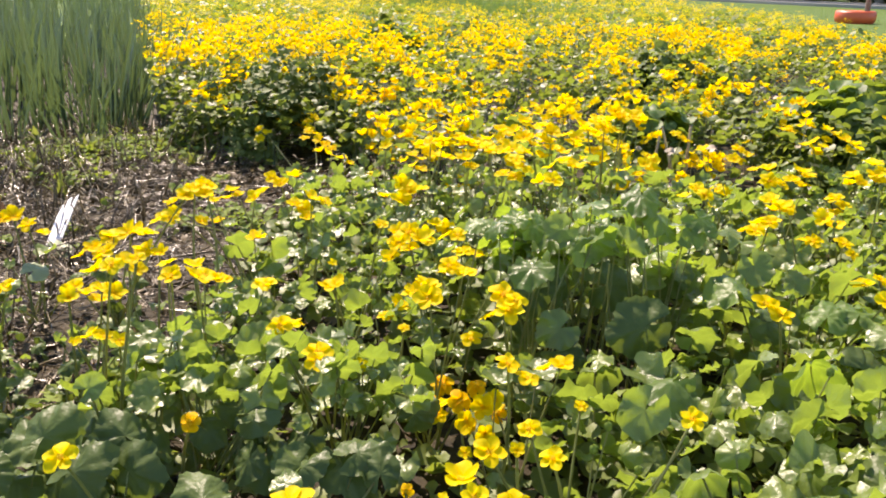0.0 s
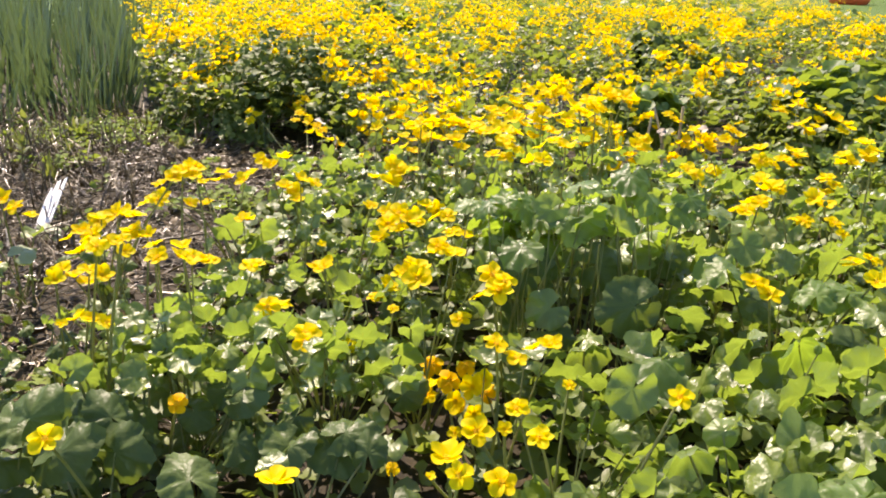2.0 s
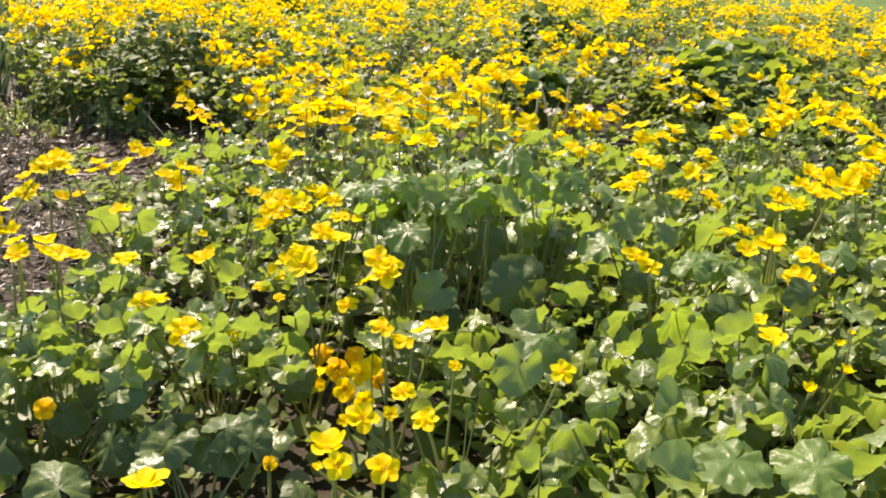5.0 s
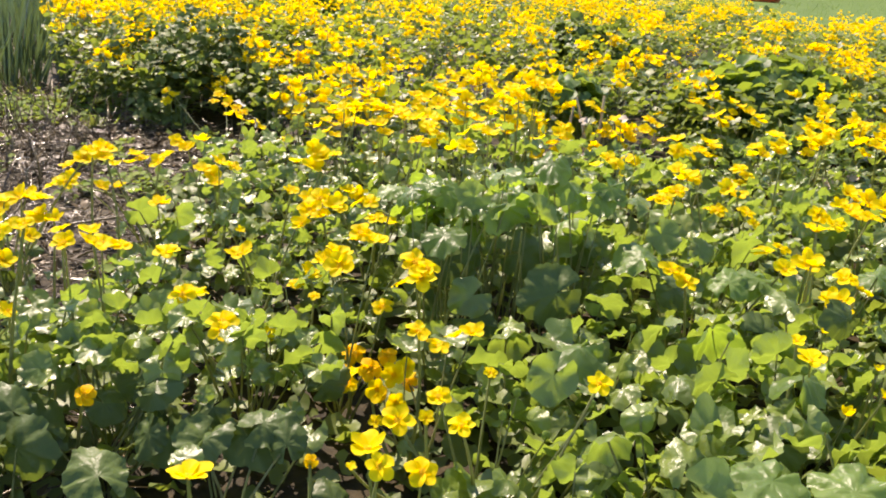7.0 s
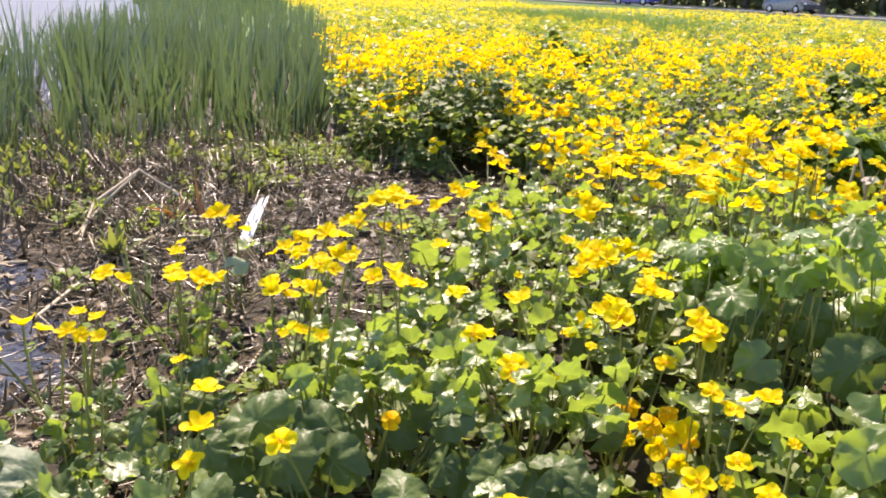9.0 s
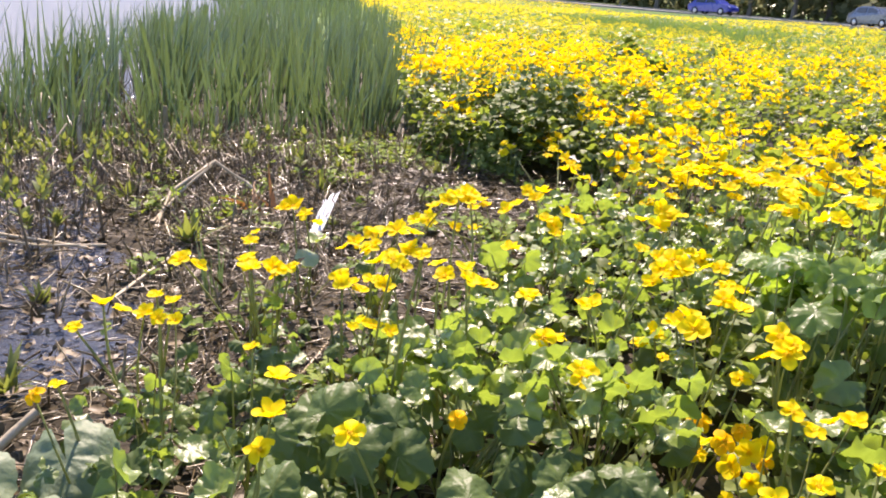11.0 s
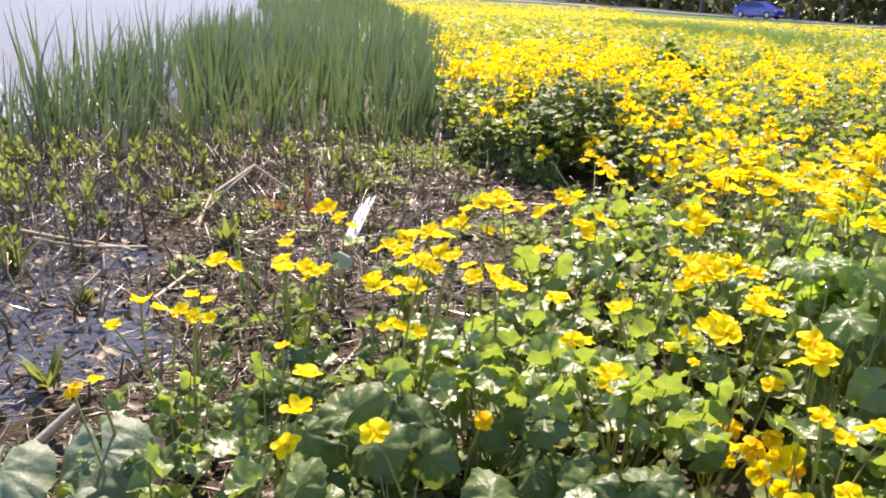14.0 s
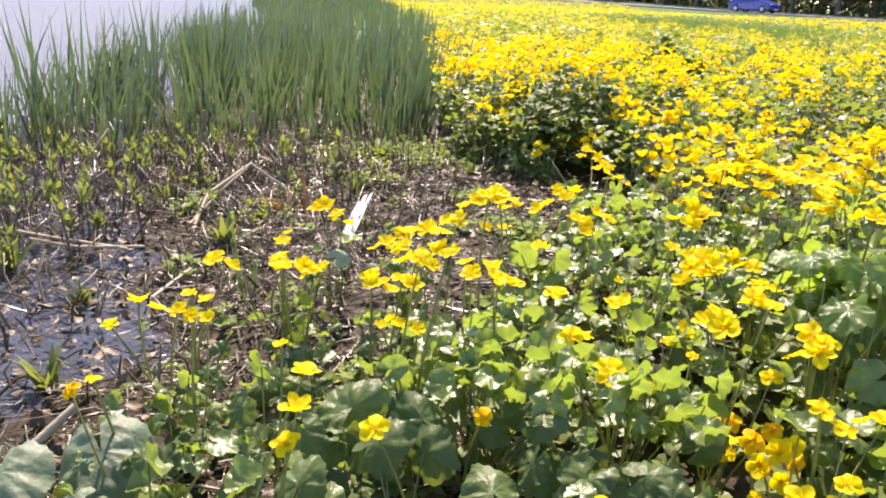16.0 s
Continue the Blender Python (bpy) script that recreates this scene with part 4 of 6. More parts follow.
def add_head(x, y, z, radius, meshes, low, high, open_side):
    """A flower of the given radius, or for a wide head several flowers on one branching stem."""
    count = 1 if radius < 0.0285 else min(7, max(2, round((radius / 0.0215) ** 1.8)))
    back = y > 1.5
    for k in range(count):
        a = 6.28 * (k + rnd.uniform(-0.2, 0.2)) / count
        out = 0 if count == 1 else max(0.014, 0.85 * radius - 0.016)
        heading = -1.57 + rnd.gauss(0, 0.45) if open_side else rnd.uniform(0, 6.28) if count == 1 else a
        tilt = rnd.uniform(low, high)
        if back and rnd.random() < 0.6:                                    # leaning to the open side of the bed
            heading, tilt = -1.57 + rnd.gauss(0, 0.6), rnd.uniform(0.15, 0.65)
        add_flower(x + out * math.cos(a), y + out * math.sin(a), z + (0.022 * math.sin(2.3 * k) if count > 1 else 0),
                   (radius if count == 1 else rnd.uniform(0.021, 0.026)) * (1.1 if back else 1.0), meshes, tilt, heading, k == 0)
    if radius > 0.0205 and y > 1.3 and rnd.random() < 0.75:                # a second flower beside it, a little lower
        a = rnd.uniform(0, 6.28)
        add_flower(x + (radius + 0.012) * math.cos(a), y + 0.03 * math.sin(a), z - rnd.uniform(0.0, 0.02), rnd.uniform(0.018, 0.023) * (1.12 if back else 1.0), meshes, rnd.uniform(0.1, 0.7), a, False)


for spot in (*FACING_NEAR, *FACING_MIDDLE):
    add_head(*spot, open_meshes, 0.25, 0.6, True)
for spot in (*UPRIGHT_NEAR, *UPRIGHT_MIDDLE, *UPRIGHT_BACK):
    add_head(*spot, cup_meshes, 0.0, 0.3, False)
for spot in (*HALF_OPEN_NEAR, *HALF_OPEN_MIDDLE, *HALF_OPEN_BACK, *HALF_OPEN_FAR, *HALF_OPEN_LAST):
    add_head(*spot, cup_meshes + open_meshes[:2], 0.15, 0.75, rnd.random() < 0.5)
for k in range(12):                                   # crowded heads along the crest behind the mound
    u = (k + rnd.uniform(-0.3, 0.3)) / 11
    add_head(-0.02 + 0.62 * u, 2.70 - 0.22 * math.sin(math.pi * u) + rnd.gauss(0, 0.04), 0.425 + 0.08 * u + rnd.gauss(0, 0.012), rnd.uniform(0.026, 0.040), cup_meshes + open_meshes[:3], 0.1, 0.5, False)
for x, y, z, r in WILTED:
    add_flower(x, y, z + 0.02, r * 1.25, wilted_meshes, rnd.uniform(0.5, 1.4), -1.57 + rnd.gauss(0, 0.5), True, "deep orange-yellow ageing flower")
    if y > 1.3:
        add_flower(x + rnd.uniform(-0.035, 0.035), y - 0.03, z + rnd.uniform(-0.02, 0.07), r * rnd.uniform(1.0, 1.25), cup_meshes + wilted_meshes, rnd.uniform(0.4, 1.2), rnd.uniform(-2.4, -0.8), False)
for x, y, z, r in OPENING_BUDS:
    add_flower(x, y, z, r * 1.3, closing_meshes, rnd.uniform(0, 0.4), rnd.uniform(0, 6.28), True, "yellow-green bud about to open")

for x, y, z, r in (*SHINY_LEAVES_NEAR, *SHINY_LEAVES_BACK):
    add_leaf(x, y, z, r, big_leaf_meshes if r > 0.036 else leaf_meshes, True, rnd.uniform(0.05, 0.42), -1.57 + rnd.gauss(0, 0.5))
for x, y, z, r in (*SUNLIT_LEAVES_NEAR, *SUNLIT_LEAVES_BACK):
    away = rnd.random() < 0.6
    add_leaf(x, y, z, min(r, 0.041), big_leaf_meshes if r > 0.043 else leaf_meshes, True, rnd.uniform(1.0, 1.5) if away else rnd.uniform(0.8, 1.2), 1.8 + rnd.gauss(0, 0.4) if away else -1.4 + rnd.gauss(0, 0.5))
# leaves in shade, drawn with the darkened leaf colour
for x, y, z, r in BROAD_LEAVES:
    add_leaf(x, y, z, r, shaded_leaf_meshes, True, rnd.uniform(0.75, 1.2), -1.57 + rnd.gauss(0, 0.4), "broad green leaf toned dark as in shade")

# large drooping leaves of the tall mound, over a shaded hollow with bare leaf stalks
for k in range(34):
    a = rnd.uniform(0, 6.28)
    q = math.sqrt(rnd.random())
    x, y = 0.33 + 0.27 * q * math.cos(a), 1.95 + 0.18 * q * math.sin(a)
    sunny = rnd.random() < 0.6
    add_leaf(x, y, float(canopy(x, y)) * rnd.uniform(0.9, 1.06), rnd.uniform(0.030, 0.052), big_leaf_meshes, True,
             rnd.uniform(0.3, 0.9) if sunny else rnd.uniform(0.0, 0.4), (1.9 if sunny else -1.57) + rnd.gauss(0, 0.6))
for k in range(13):                                   # its eaves: large leaves that droop to the open side
    u = (k + rnd.uniform(-0.3, 0.3)) / 12
    x, y = 0.10 + 0.46 * u, 1.79 - 0.06 * math.sin(math.pi * u) + rnd.gauss(0, 0.02)
    add_leaf(x, y, 0.435 + 0.035 * math.sin(math.pi * u) + rnd.gauss(0, 0.022), rnd.uniform(0.032, 0.047), big_leaf_meshes, True, rnd.uniform(0.05, 0.75), -1.57 + rnd.gauss(0, 0.8))
for k in range(12):
    x = 0.33 + rnd.gauss(0, 0.10)
    p = plant_at(x, 1.7)
    top = Vector((x + rnd.gauss(0, 0.05), 1.72 + rnd.gauss(0, 0.05), rnd.uniform(0.30, 0.40)))
    part("leaf_stalk", rnd.choice(stem_meshes), p, along(Vector((x, 1.72 + rnd.gauss(0, 0.03), 0.02)) - p.location, top - p.location, rnd.uniform(0.0022, 0.0036), rnd.uniform(0, 6)))

# crinkled large leaves low at the shore
crinkled = [link_mesh("leaf", *marigold_leaf(leaf_rng, 48, 10, 0.12, 0.15, -0.1, 0.09, 0.35, 0.0, 0.02, 0.3, 0.05, 0.025, 1.9), crinkled_mat) for _ in range(3)]
for x, y, z, size, tilt in ((-0.95, 1.09, 0.160, 0.084, 0.50), (-1.05, 0.98, 0.165, 0.075, 0.4), (-0.88, 0.94, 0.15, 0.066, 0.35)):
    add_leaf(x, y, z, size, crinkled, True, tilt, -1.57 + rnd.gauss(0, 0.4), "large crinkled grey-green leaf")

for _ in range(24):                                   # broad leaves that hang over the shaded gap, shade put into their colour
    add_leaf(rnd.uniform(-0.62, 0.02), rnd.uniform(1.10, 1.34), rnd.uniform(0.17, 0.26), rnd.uniform(0.028, 0.044), shaded_leaf_meshes, rnd.random() < 0.6, rnd.uniform(0.3, 0.9), -1.57 + rnd.gauss(0, 0.5), "broad green leaf toned dark as in shade")
for _ in range(46):                                   # the tall leafy edge over the shaded gap
    add_leaf(rnd.uniform(-0.50, 0.0), rnd.gauss(1.42, 0.05), rnd.uniform(0.25, 0.325), rnd.uniform(0.020, 0.032), leaf_meshes, rnd.random() < 0.35)
near_y = NEAR_END
for _ in range(2950):
    y = rnd.uniform(0.55, near_y)
    x = rnd.uniform(-0.8, 0.68 * y + 0.55)
    if x < shore_edge(y) + rnd.uniform(-0.08, 0.25):
        continue
    h = float(canopy(x, y))
    if ((x - 0.34) / 0.22) ** 2 + ((y - 1.68) / 0.14) ** 2 < 1 and rnd.random() < 0.95:
        continue
    if ((x + 0.26) / 0.36) ** 2 + ((y - 1.06) / 0.24) ** 2 < 1 and rnd.random() < 0.95:
        continue
    if ((x - 0.07) / 0.13) ** 2 + ((y - 1.32) / 0.19) ** 2 < 1 and rnd.random() < 0.9:
        continue
    if rnd.random() < 0.8 * float(valley(x, y)):
        continue
    u = rnd.random() ** 0.45
    z = max(0.05, h * (0.35 + 0.65 * u))
    add_leaf(x, y, z, rnd.uniform(0.014, 0.030) * (1.3 if x > 0.2 and y < 2.4 else 1.0), leaf_meshes, rnd.random() < (0.2 if x < 0.1 and y < 1.6 else 0.08))
# low leaves of the thin plants at the mud's edge, many shade-toned
for bx, by in SHORE_PLANTS:
    for _ in range(13):
        a, r = rnd.uniform(0, 6.28), rnd.uniform(0.02, 0.13)
        add_leaf(bx + r * math.cos(a), by + r * math.sin(a), rnd.uniform(0.03, 0.20), rnd.uniform(0.009, 0.023), leaf_meshes if rnd.random() < 0.4 else shaded_leaf_meshes, rnd.random() < 0.5)

# low leaf cover between the thin plants and the bed, mostly shade-toned
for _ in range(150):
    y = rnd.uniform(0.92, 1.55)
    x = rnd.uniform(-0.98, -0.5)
    add_leaf(x, y, rnd.uniform(0.03, 0.17), rnd.uniform(0.014, 0.034), leaf_meshes if rnd.random() < 0.25 else shaded_leaf_meshes, False, rnd.uniform(0.1, 0.9), rnd.uniform(-2.6, -0.5))

# round unopened buds on thin stems
bud_rng = random.Random(9)
bud_shape = link_mesh("bud", *leaf_shape(bud_rng, 9, 3, cup=0.0, wave=0.0, teeth=0, notch=0.01), moss_mat)
for v in bud_shape.vertices:
    u = min(1.0, math.hypot(v.co.x, v.co.y))
    v.co.x, v.co.y, v.co.z = v.co.x / max(u, 0.01) * math.sin(math.pi * u) * 0.8, v.co.y / max(u, 0.01) * math.sin(math.pi * u) * 0.8, 1 - math.cos(math.pi * u)
for _ in range(34):
    y = bud_rng.uniform(1.0, 2.6)
    x = bud_rng.uniform(-0.5, 0.6 * y + 0.3)
    z = float(canopy(x, y)) + bud_rng.uniform(0.02, 0.08)
    p = plant_at(x, y)
    part("bud", bud_shape, p, Matrix.Translation(Vector((x, y, z)) - p.location) @ Matrix.Diagonal((0.008, 0.008, 0.008, 1)), "round yellow-green bud")
    part("stem", rnd.choice(stem_meshes), p, along((0, 0, 0), Vector((x, y, z)) - p.location, 0.002))

# more blooms in the far part of the near bed
for _ in range(26):
    y = rnd.uniform(2.85, near_y)
    x = rnd.uniform(-0.5, 0.68 * y + 0.5)
    if x > shore_edge(y) + 0.1 and (waves(x, y, 12, 0.4) > 0.0 or y > 3.1) and valley(x, y) < 0.3:
        add_head(x, y, float(canopy(x, y)) + rnd.uniform(0.03, 0.09), rnd.uniform(0.018, 0.036), cup_meshes, 0.1, 0.7, False)

# ---------------------------------------------------------------- marigold field, middle and far
mid_leaf = [leaf_shape(leaf_rng, 10, 1, cup=leaf_rng.uniform(0, 0.6), wave=0.2, teeth=0.04, fold=leaf_rng.uniform(-0.3, 0.5), droop=leaf_rng.uniform(0, 0.3)) for _ in range(5)]
mid_flower = [bloom_shape(leaf_rng, 5, leaf_rng.uniform(0.8, 1.4), leaf_rng.uniform(0, 0.25), 3, 2, 1.25) for _ in range(6)]
broad_leaf = [leaf_shape(leaf_rng, 12, 2, cup=leaf_rng.uniform(0, 0.4), wave=0.18, teeth=0.0, tip=0.25, fold=leaf_rng.uniform(-0.4, 0.4)) for _ in range(5)]
far_leaf = [leaf_shape(leaf_rng, 5, 1, cup=0.2, wave=0.15, teeth=0.0) for _ in range(3)]
far_flower = [flower_shape(leaf_rng, 4, 2, 1, cup=0.9) for _ in range(3)]
thin_stalk = [stalk(3, 2, b, 0.6) for b in (0.03, 0.07)]

first_row = [link_mesh("flower", *shape, petal_mat) for shape in mid_flower]


def mounds(x, y):
    """1 on the separate plants of the field, 0 in the gaps between them."""
    v = np.clip((lumps(x + 3.1, y - 1.7, 0.44) + 0.55 * lumps(x - 5.2, y + 0.6, 0.21)) / 0.8 + 0.62, 0, 1)
    return v * v * (3 - 2 * v)


def field_height(x, y):
    return 0.16 + 0.22 * mounds(x, y) + 0.03 * waves(x, y, 7, 0.55) + 0.05 * np.clip((y - 3.4) / 2, 0, 1) - 0.16 * valley(x, y)


DARK_CLUMPS = ((-0.46, 7.4, 0.42), (1.50, 5.5, 0.55), (1.95, 3.95, 0.5), (0.95, 3.75, 0.22), (-0.75, 4.15, 0.25), (0.55, 3.35, 0.28), (0.05, 3.55, 0.22), (1.25, 3.45, 0.25))


def bloom_share(x, y):
    share = np.clip(0.72 + 0.95 * waves(x, y, 10, 0.42) + 0.4 * waves(x, y, 14, 1.7), 0.03, 1.1) * np.interp(y, [3, 3.9, 5, 8, 40], [0.50, 0.62, 0.74, 0.80, 0.90]) * (0.12 + 0.88 * mounds(x, y))
    for cx, cy, r in DARK_CLUMPS:
        share = share * (1 - 0.93 * np.exp(-(((x - cx) / r) ** 2 + ((y - cy) / (r * 0.8)) ** 2)))
    return share


def field(y0, y1, per_m2, left, right, reach=0.70):
    area = (y1 - y0) * (right - left)
    n = int(area * per_m2)
    x, y = rg.uniform(left, right, n), rg.uniform(y0, y1, n)
    keep = in_bed(x, y) & (x < reach * y + 0.9)
    return x[keep], y[keep]


def sow_flowers(name, x, y, shapes, size, label):
    keep = rg.random(len(x)) < bloom_share(x, y)
    x, y = x[keep], y[keep]
    k = len(x) // 6                                   # heads of about six flowers
    z = field_height(x, y) + rg.normal(0, 0.04, len(x))
    lead = rg.integers(0, k, len(x) - k)
    around, out = rg.uniform(0, 6.28, len(x)), np.abs(rg.normal(0.036, 0.018, len(x)))
    x[k:], y[k:] = x[lead] + (out * np.cos(around))[k:], y[lead] + (out * np.sin(around))[k:]
    z[k:] = z[lead] + rg.normal(-0.010, 0.020, len(lead))
    z = z + ground_height(x, y)
    m = poses(np.stack([x, y, z], 1), np.abs(rg.normal(0.5, 0.35, len(x))), np.where(rg.random(len(x)) < 0.4, rg.normal(-1.57, 0.7, len(x)), around + rg.normal(0, 0.5, len(x))), rg.uniform(0, 6.28, len(x)),
              rg.uniform(0.8, 1.15, len(x)) * size * np.interp(y, [3, 4, 5.5, 7, 9.4, 9.6], [1.15, 1.12, 1.0, 0.92, 0.9, 1.0]))
    pick = rg.integers(0, len(shapes), len(x))
    front = (y < NEAR_END + 0.22) & (x < 0.68 * y + 0.5)                   # the first rows are flowers of single plants
    for i in np.flatnonzero(front):
        plant = plant_at(x[i], y[i])
        part("flower", first_row[pick[i]], plant, to_matrix(m[i], plant.location))
    spread(name, shapes, m[~front], pick[~front], petal_field, label, "flowers")
    return x, y, z


def sow_leaves(name, x, y, shapes, size, label, low=0.25):
    h = field_height(x, y) - 0.05
    for cx, cy, r in DARK_CLUMPS[:3]:
        h = h + 0.07 * np.exp(-(((x - cx) / r) ** 2 + ((y - cy) / r) ** 2))
    z = ground_height(x, y) + h * (low + (1 - low) * rg.random(len(x)) ** 0.6)
    keep = rg.random(len(x)) < (0.25 + 0.75 * mounds(x, y)) * (1 - 0.75 * valley(x, y))                 # bare gaps between the plants
    x, y, z = x[keep], y[keep], z[keep]
    m = poses(np.stack([x, y, z], 1), np.abs(rg.normal(0.3, 0.45, len(x))), np.where(rg.random(len(x)) < 0.4, rg.normal(1.9, 0.6, len(x)), rg.uniform(0, 6.28, len(x))), rg.uniform(0, 6.28, len(x)), rg.uniform(0.7, 1.3, len(x)) * size)
    spread(name, shapes, m, rg.integers(0, len(shapes), len(x)), leaf_field, label, "leaves")


fx, fy = field(NEAR_END - 0.15, 9.5, 760, -3.2, 6.4)
mx, my, mz = sow_flowers("marigold_blooms", fx, fy, mid_flower, 0.0185, "dense yellow marsh marigold flowers in a lakeside drift")
fx, fy = field(NEAR_END - 0.15, 9.5, 640, -3.2, 6.4)
sow_leaves("marigold_leaves", fx, fy, mid_leaf, 0.027, "green rounded marsh marigold leaves under the flowers")
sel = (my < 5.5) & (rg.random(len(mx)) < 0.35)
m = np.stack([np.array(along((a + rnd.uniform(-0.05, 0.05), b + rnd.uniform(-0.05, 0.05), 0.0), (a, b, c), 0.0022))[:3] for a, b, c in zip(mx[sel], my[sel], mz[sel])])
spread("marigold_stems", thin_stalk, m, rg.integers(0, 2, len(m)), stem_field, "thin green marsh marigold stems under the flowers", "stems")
fx, fy = field(9.5, 20, 340, -8, 8)
sow_flowers("marigold_blooms", fx, fy, far_flower, 0.025, "distant yellow drift of marsh marigold flowers")
fx, fy = field(9.5, 20, 140, -8, 8)
sow_leaves("marigold_leaves", fx, fy, far_leaf, 0.048, "green leaves between distant marsh marigold flowers", 0.4)
fx, fy = field(20, 74, 110, -30, 10)
sow_flowers("marigold_blooms", fx, fy, far_flower, 0.042, "distant yellow drift of marsh marigold flowers")
fx, fy = field(20, 74, 22, -30, 10)
sow_leaves("marigold_leaves", fx, fy, far_leaf, 0.06, "green leaves between distant marsh marigold flowers", 0.4)

fx, fy = field(-1.5, 9.5, 230, 0.5, 6.4, 50)
beside = fx > 0.68 * fy + 0.50
sow_leaves("marigold_leaves", fx[beside], fy[beside], mid_leaf, 0.042, "green rounded marsh marigold leaves beside the lawn")
fx, fy = field(-1.5, 9.5, 80, 0.5, 6.4, 50)
beside = fx > 0.68 * fy + 0.50
sow_flowers("marigold_blooms", fx[beside], fy[beside], mid_flower, 0.0265, "yellow marsh marigold flowers beside the lawn")

# broad-leaved clumps that stand above the flowers
for cx, cy, r, tall in ((1.95, 3.95, 0.42, 0.30), (1.50, 5.70, 0.42, 0.26), (-0.46, 7.45, 0.36, 0.35), (0.95, 3.75, 0.2, 0.22)):
    n = int(700 * r * r / 0.16)
    u, a = np.sqrt(rg.random(n)), rg.uniform(0, 6.28, n)
    x, y = cx + r * u * np.cos(a), cy + 0.8 * r * u * np.sin(a)
    dome = np.sqrt(np.clip(1 - 0.8 * u * u, 0, 1))
    z = ground_height(x, y) + (0.16 + tall * dome) * rg.uniform(0.55, 1.0, n)
    sunny = rg.random(n) < 0.45
    m = poses(np.stack([x, y, z], 1), np.abs(rg.normal(0.6, 0.35, n)), np.where(sunny, rg.normal(1.9, 0.6, n), a), rg.uniform(0, 6.28, n), rg.uniform(0.026, 0.052, n))
    spread("broad_leaves", broad_leaf, m, rg.integers(0, 5, n), broad_field, "broad dark green leaves of a clump between the flowers", "leaves")

n = 520
x, y = rg.uniform(-0.5, 3.4, n), rg.uniform(2.7, 6.2, n)
m = poses(np.stack([x, y, rg.uniform(0.12, 0.30, n)], 1), np.abs(rg.normal(0.7, 0.5, n)), rg.uniform(0, 6.28, n), rg.uniform(0, 6.28, n), rg.uniform(0.012, 0.026, n))
spread("dry_leaves", mid_leaf, m, rg.integers(0, 5, n), straw_field, "pale dry dead leaves caught between the plants", "leaves")

# low under-leaves that close the near bed
n = 7000
x, y = rg.uniform(-0.8, 2.8, n), rg.uniform(0.4, NEAR_END, n)
keep = (x > shore_edge(y) + 0.05) & (x < 0.7 * y + 0.8) & (((x - 0.42) / 0.19) ** 2 + ((y - 1.75) / 0.17) ** 2 > 1)
keep &= (((x + 0.26) / 0.40) ** 2 + ((y - 1.06) / 0.26) ** 2 > 1) | (rg.random(n) < 0.6)
keep &= (x > 0) | (y > 1.5) | (rg.random(n) < 0.7)
x, y = x[keep], y[keep]
m = poses(np.stack([x, y, canopy(x, y) * rg.uniform(0.15, 0.6, len(x))], 1), np.abs(rg.normal(0.3, 0.4, len(x))), rg.uniform(0, 6.28, len(x)), rg.uniform(0, 6.28, len(x)), rg.uniform(0.02, 0.036, len(x)))
spread("under_leaves", mid_leaf, m, rg.integers(0, len(mid_leaf), len(x)), leaf_field, "shaded lower leaves of the marsh marigold bed", "leaves")

# ---------------------------------------------------------------- reed bed
reed_rng = random.Random(5)
reed_shapes = [blade_shape(reed_rng, reed_rng.uniform(0.008, 0.016), 7, b, reed_rng.uniform(-0.9, 0.9)) for b in (0.0, 0.03, 0.06, 0.1, 0.14, 0.2, 0.3, 0.45)]
reed_meshes = [link_mesh("blade", *s, reed_mat) for s in reed_shapes]


def reed_front(y_or_x):
    """y of the reed bed's near edge for a given x."""
    return np.interp(y_or_x, [-9, -5, -3.6, -3.2, -2.7, -2.2, -1.9, -1.75], [3.0, 3.3, 3.4, 3.9, 4.25, 4.3, 4.75, 4.95])


def reed_far(x, y):
    """Whether a place lies in the reed bed."""
    width = np.interp(y, [3, 5, 8, 13, 20, 30, 45, 72], [3.3, 3.0, 3.7, 4.8, 5, 6, 9, 12])
    right = shore_edge(y) + 0.10 + 0.12 * waves(x, y, 33, 0.5)
    return (x < right) & (x > right - width) & (y > reed_front(x))


clump_count = 0
FRONT_CLUMPS = [(-3.46, 3.66), (-3.75, 3.66), (-3.01, 4.38), (-2.52, 4.80), (-2.17, 4.86), (-1.78, 4.76), (-3.64, 4.3), (-2.78, 4.6),
                (-2.30, 4.48), (-2.24, 4.66), (-1.95, 4.47), (-2.10, 4.75), (-2.62, 4.45), (-3.3, 3.95)]
while clump_count < 70:
    x = rnd.uniform(-5.2, -1.75)
    y = float(reed_front(x)) + rnd.gauss(0.06, 0.26)
    if clump_count < len(FRONT_CLUMPS):
        x, y = FRONT_CLUMPS[clump_count]
    elif x > shore_edge(y) - 0.1 or math.hypot(x + 1.9, y - 3.2) < 0.6:
        continue
    base = thing("reed_clump", (x, y, min(float(ground_height(x, y)), 0.0) - 0.02), "clump of upright green sword-shaped reed leaves in mud", "reeds", "reed clumps at the bed's edge")
    fan, tall = rnd.uniform(0, 3.14), (rnd.uniform(0.45, 0.72) + (0.2 if x < -3.2 else 0.0)) * (0.8 if y < reed_front(x) - 0.1 else 1.0)
    for _ in range(rnd.randint(6, 9)):
        lean = rnd.gauss(0, 0.19)
        off = lean * 0.25
        row = poses([(off * math.cos(fan) + rnd.gauss(0, 0.01), off * math.sin(fan) + rnd.gauss(0, 0.01), 0)], lean, fan, fan - 1.57 + rnd.gauss(0, 0.35),
                    np.array([[1, 1, 1.0]]) * tall * rnd.uniform(0.55, 1.05))[0]
        part("blade", rnd.choice(reed_meshes), base, to_matrix(row))
    clump_count += 1


